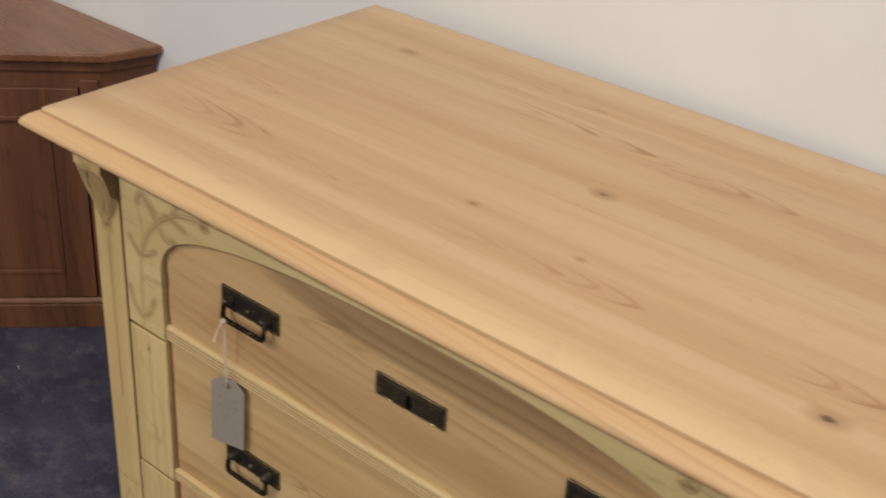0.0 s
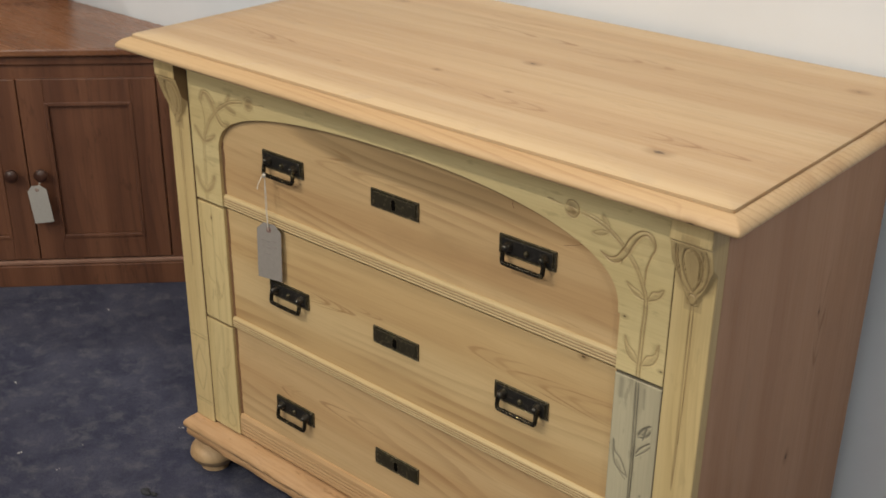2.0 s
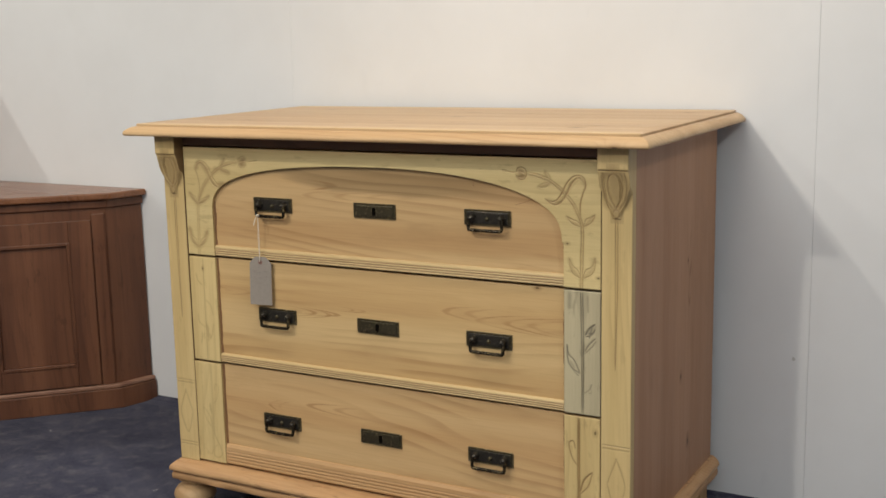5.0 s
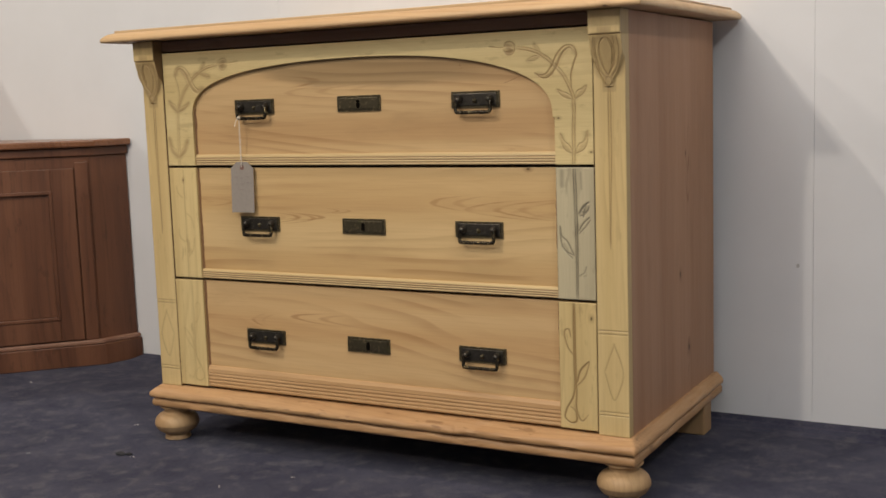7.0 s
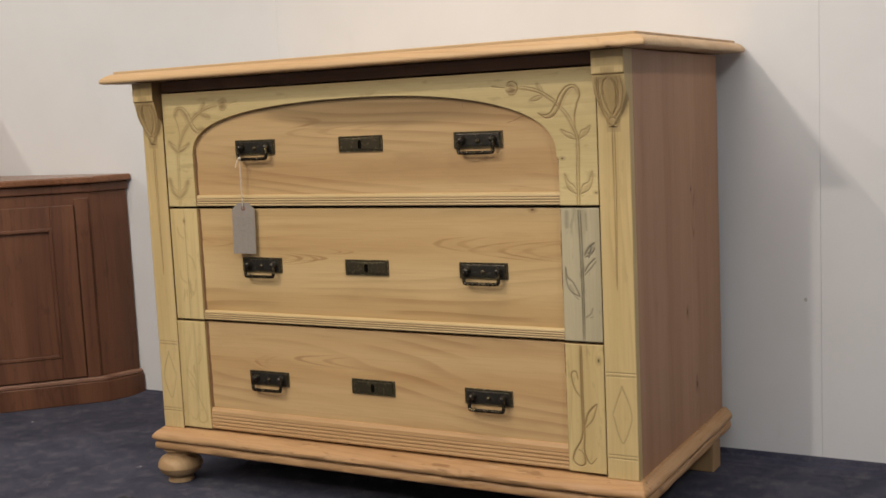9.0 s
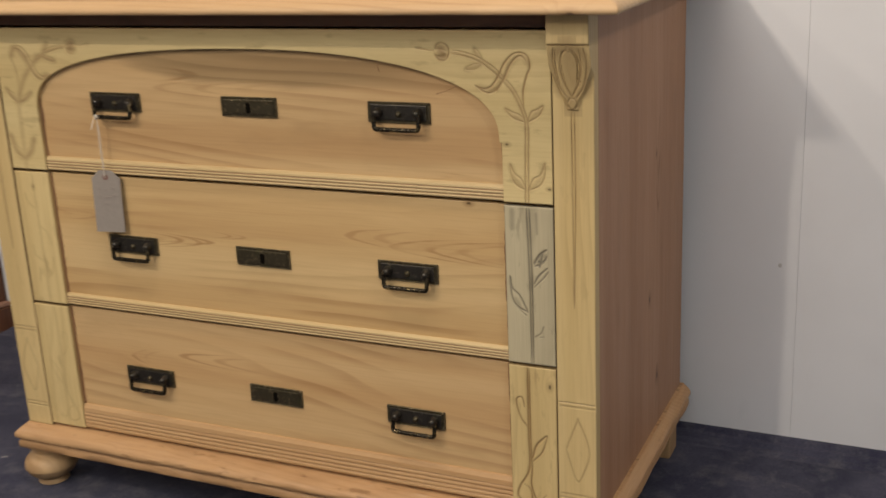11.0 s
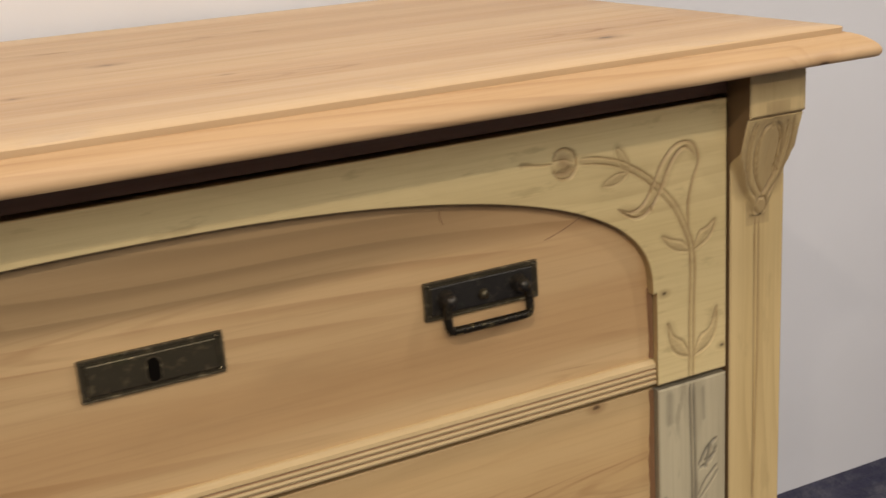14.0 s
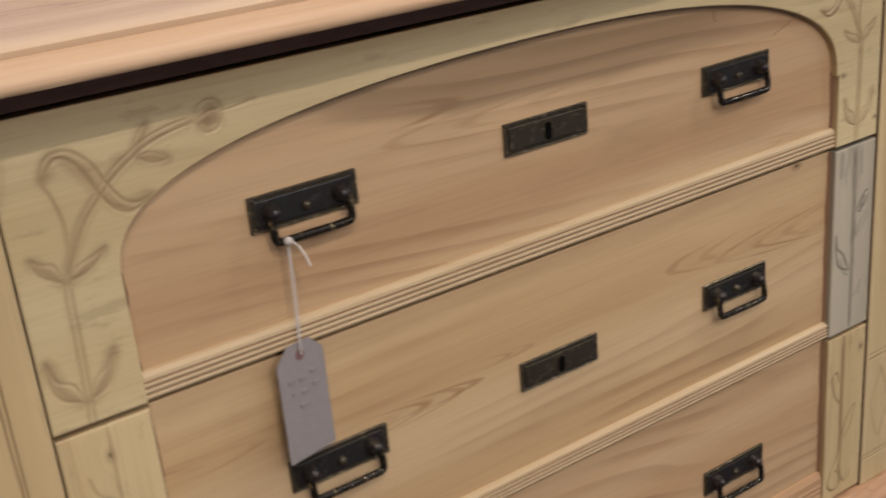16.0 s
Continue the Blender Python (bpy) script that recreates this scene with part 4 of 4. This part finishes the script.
# ---- price tags ----
def tag_card(w, h, thick=0.0007):
    """A luggage label with cut corners, its eyelet at the origin."""
    c = w * 0.27
    shape = [(-w / 2 + c, 0.011), (w / 2 - c, 0.011), (w / 2, 0.011 - c), (w / 2, 0.011 - h), (-w / 2, 0.011 - h), (-w / 2, 0.011 - c)]
    return rings_mesh([[(x, y, z) for x, z in shape] for y in (-thick / 2, thick / 2)])


def price_tag(name, label, eyelet, turn, w, h, string_top, material):
    t = thing(name, label, "price tag", eyelet)
    t.rotation_euler = (radians(turn[0]), radians(turn[1]), radians(turn[2]))
    part("card", tag_card(w, h), material, t)
    bm = bmesh.new()
    bmesh.ops.create_cone(bm, cap_ends=True, segments=20, radius1=0.0046, radius2=0.0046, depth=0.0012)
    bmesh.ops.rotate(bm, verts=bm.verts, cent=(0, 0, 0), matrix=Euler((radians(90), 0, 0)).to_matrix())
    part("eyelet", bm, M_EYELET, t, "red-brown paper ring")
    local = Matrix.LocRotScale(eyelet, t.rotation_euler, None).inverted()
    a, b = Vector((0, -0.002, 0)), local @ Vector(string_top)
    for k, sag in ((0, 0.0012), (1, -0.0012)):
        mid = (a + b) / 2 + Vector((sag, -0.0008, 0))
        part("string", tube([tuple(p) for p in spline([tuple(a), tuple(mid), tuple(b)], 0.006)], 0.00062, 6), M_STRING, t, smooth=True)
    return t, local


tag, inv = price_tag("price_tag", "grey card price tag tied to a drawer handle with white string", (-0.2735, -0.0050, 0.5830), (-1, 1, 13), 0.0475, 0.099, (-0.271, -0.0095, 0.681), M_TAG)
knot = [inv @ Vector(p) for p in ((-0.271, -0.0115, 0.681), (-0.268, -0.0200, 0.677), (-0.2665, -0.0265, 0.671), (-0.2655, -0.0305, 0.663))]
part("string_end", tube([tuple(p) for p in knot], 0.0008, 6), M_STRING, tag, "frayed end of the string", smooth=True)
bm = bmesh.new()
bmesh.ops.create_uvsphere(bm, u_segments=10, v_segments=7, radius=0.0036, matrix=Matrix.Translation(inv @ Vector((-0.271, -0.0105, 0.6790))))
part("string_knot", bm, M_STRING, tag, smooth=True)
for k, (x0, x1, z) in enumerate(((-0.015, -0.009, -0.018), (-0.004, 0.002, -0.020), (0.008, 0.014, -0.017), (-0.013, -0.010, -0.029), (-0.003, 0.004, -0.031), (0.009, 0.015, -0.028), (-0.006, 0.003, -0.042))):
    part("writing_bar", box(x0, x1, -0.0012, -0.0004, z - 0.0022, z + 0.0008), M_INK, tag)

# ---- the corner cabinet ----
cabinet = thing("corner_cabinet", "low dark brown corner cupboard with two panelled doors", "cabinet")
CR = Vector((-1.190, 0.486, 0))          # front corner by the return at the back wall
UD = Vector((-0.690, -0.724, 0)).normalized()
ND = Vector((UD.y, -UD.x, 0))            # outward from the diagonal front
if ND.y > 0:
    ND = -ND
LONG, BACK = 0.734, 0.592
CL = CR + UD * LONG
FRONT = Matrix((( UD.x, -ND.x, 0, CR.x), (UD.y, -ND.y, 0, CR.y), (0, 0, 1, 0), (0, 0, 0, 1)))   # x along the front from the return, y inward, z up


def prism(pts, z0, z1, bevel=0.0):
    bm = rings_mesh([[(x, y, z) for x, y in pts] for z in (z0, z1)])
    if bevel:
        bmesh.ops.bevel(bm, geom=list(bm.edges), offset=bevel, segments=2, profile=0.5, affect="EDGES")
    return bm


def plan(d):
    """The cabinet's plan, grown outward by d."""
    a, b = CR + ND * d, CL + ND * d
    return [(-1.157 + d, BACK), (a.x + d * 0.55, a.y + d * 0.45), (b.x, b.y), (b.x - 0.10, b.y - d * 0.5), (-1.944, b.y - d * 0.5 + 0.02), (-1.944, BACK)]


part("body", prism(plan(0.0), 0.070, 0.584, 0.002), M_MAHOGANY, cabinet)
part("plinth", prism(plan(0.016), FLOOR, 0.0675, 0.002), M_MAHOGANY, cabinet, "plain plinth with moulded upper edge")
# worn bevel, its colour also lightened for the light on the ledge
part("plinth_moulding", prism(plan(0.0125), 0.0680, 0.0800, 0.0035), M_WORN, cabinet)
part("cabinet_top", prism(plan(0.022), 0.6085, 0.6265, 0.004), M_CABTOP, cabinet, "polished brown top board")
part("top_moulding", prism(plan(0.007), 0.5845, 0.6080, 0.003), M_MAHOGANY, cabinet)


def fbox(x0, x1, y0, y1, z0, z1, bevel=0.002, bm=None):
    bm = box(x0, x1, y0, y1, z0, z1, bevel)
    bmesh.ops.transform(bm, matrix=FRONT, verts=bm.verts)
    return bm


def frame_bm(x0, x1, z0, z1, w, y0, y1):
    """Four mitreless rails and stiles as one mesh."""
    bm = bmesh.new()
    for a in ((x0, x0 + w, z0, z1), (x1 - w, x1, z0, z1), (x0 + w, x1 - w, z1 - w, z1), (x0 + w, x1 - w, z0, z0 + w)):
        box(a[0], a[1], y0, y1, a[2], a[3], 0.0015, bm)
    bmesh.ops.transform(bm, matrix=FRONT, verts=bm.verts)
    return bm


HALF = LONG / 2
for x0, x1, knob_x in ((0.043, HALF - 0.0015, HALF - 0.035), (HALF + 0.0015, LONG - 0.043, HALF + 0.035)):
    door = part("door", frame_bm(x0, x1, 0.084, 0.552, 0.060, -0.012, -0.0005), M_MAHOGANY, cabinet, "panelled door")
    part("panel_moulding", frame_bm(x0 + 0.058, x1 - 0.058, 0.142, 0.494, 0.009, -0.015, -0.003), M_MAHOGANY, door)
    part("door_panel", fbox(x0 + 0.0672, x1 - 0.0672, -0.0055, -0.0005, 0.1512, 0.4848, 0.001), M_MAHOGANY, door)
    knob = [(0.007, 0.0), (0.006, 0.006), (0.0065, 0.011), (0.012, 0.016), (0.0165, 0.022), (0.0165, 0.027), (0.012, 0.032), (0.004, 0.0345)]
    bm = lathe(knob, 0, 0, 20)
    bmesh.ops.transform(bm, matrix=FRONT @ Matrix.Translation((knob_x, -0.012, 0.318)) @ Euler((radians(90), 0, 0)).to_matrix().to_4x4(), verts=bm.verts)
    part("knob", bm, M_KNOB, door, "turned dark knob", smooth=True)
for x0, x1 in ((0.005, 0.040), (LONG - 0.040, LONG - 0.005)):
    part("stile", fbox(x0, x1, -0.008, -0.0005, 0.0805, 0.5685), M_MAHOGANY, cabinet)
fp = FRONT @ Vector((HALF - 0.022, -0.040, 0.283))
top = FRONT @ Vector((HALF - 0.035, -0.030, 0.309))
price_tag("cabinet_tag", "pale card price tag hung from the cabinet's knob", tuple(fp), (0, -5, math.degrees(math.atan2(UD.y, UD.x)) + 180), 0.046, 0.098, tuple(top), M_TAG_B)

# the case on the cabinet
case = thing("wooden_case", "brown wooden case standing in the corner on the cabinet", "case")
for z0, z1, lean in ((0.6270, 0.800, 0.0), (0.803, 1.06, 0.034)):
    rings = []
    for z, grow in ((z0, 0.0), (z0 + (z1 - z0) * 0.5, 0.012), (z1, 0.036)):
        a = lean + grow
        rings.append([(-1.793 - a, BACK), (-1.793 - a, 0.575), (-1.804 - a, 0.540), (-1.882 - a, 0.405), (-1.94, 0.395), (-1.94, BACK)])
        rings[-1] = [(x, y, z) for x, y in rings[-1]]
    part("case_stage", rings_mesh(rings), M_CABTOP, case)

# the dark piece of furniture further along the wall
trunk = thing("wooden_chest", "dark brown wooden chest end standing by the wall", "chest")
rings = [[(x0, y0, z), (1.86, y0, z), (1.86, 0.518, z), (x0, 0.518, z)] for x0, y0, z in ((1.354, 0.420, FLOOR), (1.357, 0.422, 0.06), (1.380, 0.432, 0.20), (1.390, 0.436, 0.45))]
part("body", rings_mesh(rings), M_MAHOGANY, trunk)
part("lid", box(1.380, 1.868, 0.426, 0.520, 0.4505, 0.475, 0.003), M_CABTOP, trunk)
part("foot_board", box(1.348, 1.38, 0.392, 0.4195, FLOOR, 0.062, 0.003), M_WORN, trunk, "pale worn foot")

# ---- lint on the carpet and marks ----
random.seed(4)
bm = bmesh.new()
for x, y, r in ((-0.488, -0.136, 0.004), (-0.650, 0.046, 0.004), (-0.109, -0.110, 0.0035), (-0.205, -0.206, 0.003), (-0.814, -0.221, 0.004), (-0.748, -0.121, 0.0025), (-1.059, -0.087, 0.004), (-1.202, 0.245, 0.004), (-0.713, -0.200, 0.003)):
    for k in range(3):
        bmesh.ops.create_icosphere(bm, subdivisions=1, radius=r * random.uniform(0.2, 0.5), matrix=Matrix.Translation((x + random.uniform(-r, r), y + random.uniform(-r, r), FLOOR + r * 0.35)) @ Matrix.Diagonal((1.6, 0.8, 0.6, 1)))
tagged(part("lint", bm, M_LINT), "pale specks of lint on the carpet", "lint", kind="stuff")
bm = bmesh.new()
for k in range(9):
    bmesh.ops.create_icosphere(bm, subdivisions=1, radius=random.uniform(0.004, 0.008), matrix=Matrix.Translation((-0.518 + random.uniform(-0.014, 0.014), -0.128 + random.uniform(-0.006, 0.006), FLOOR + 0.003)) @ Matrix.Diagonal((1.5, 0.8, 0.6, 1)))
tagged(part("fluff", bm, M_FLUFF), "dark tuft of fluff on the carpet", "fluff", kind="stuff")
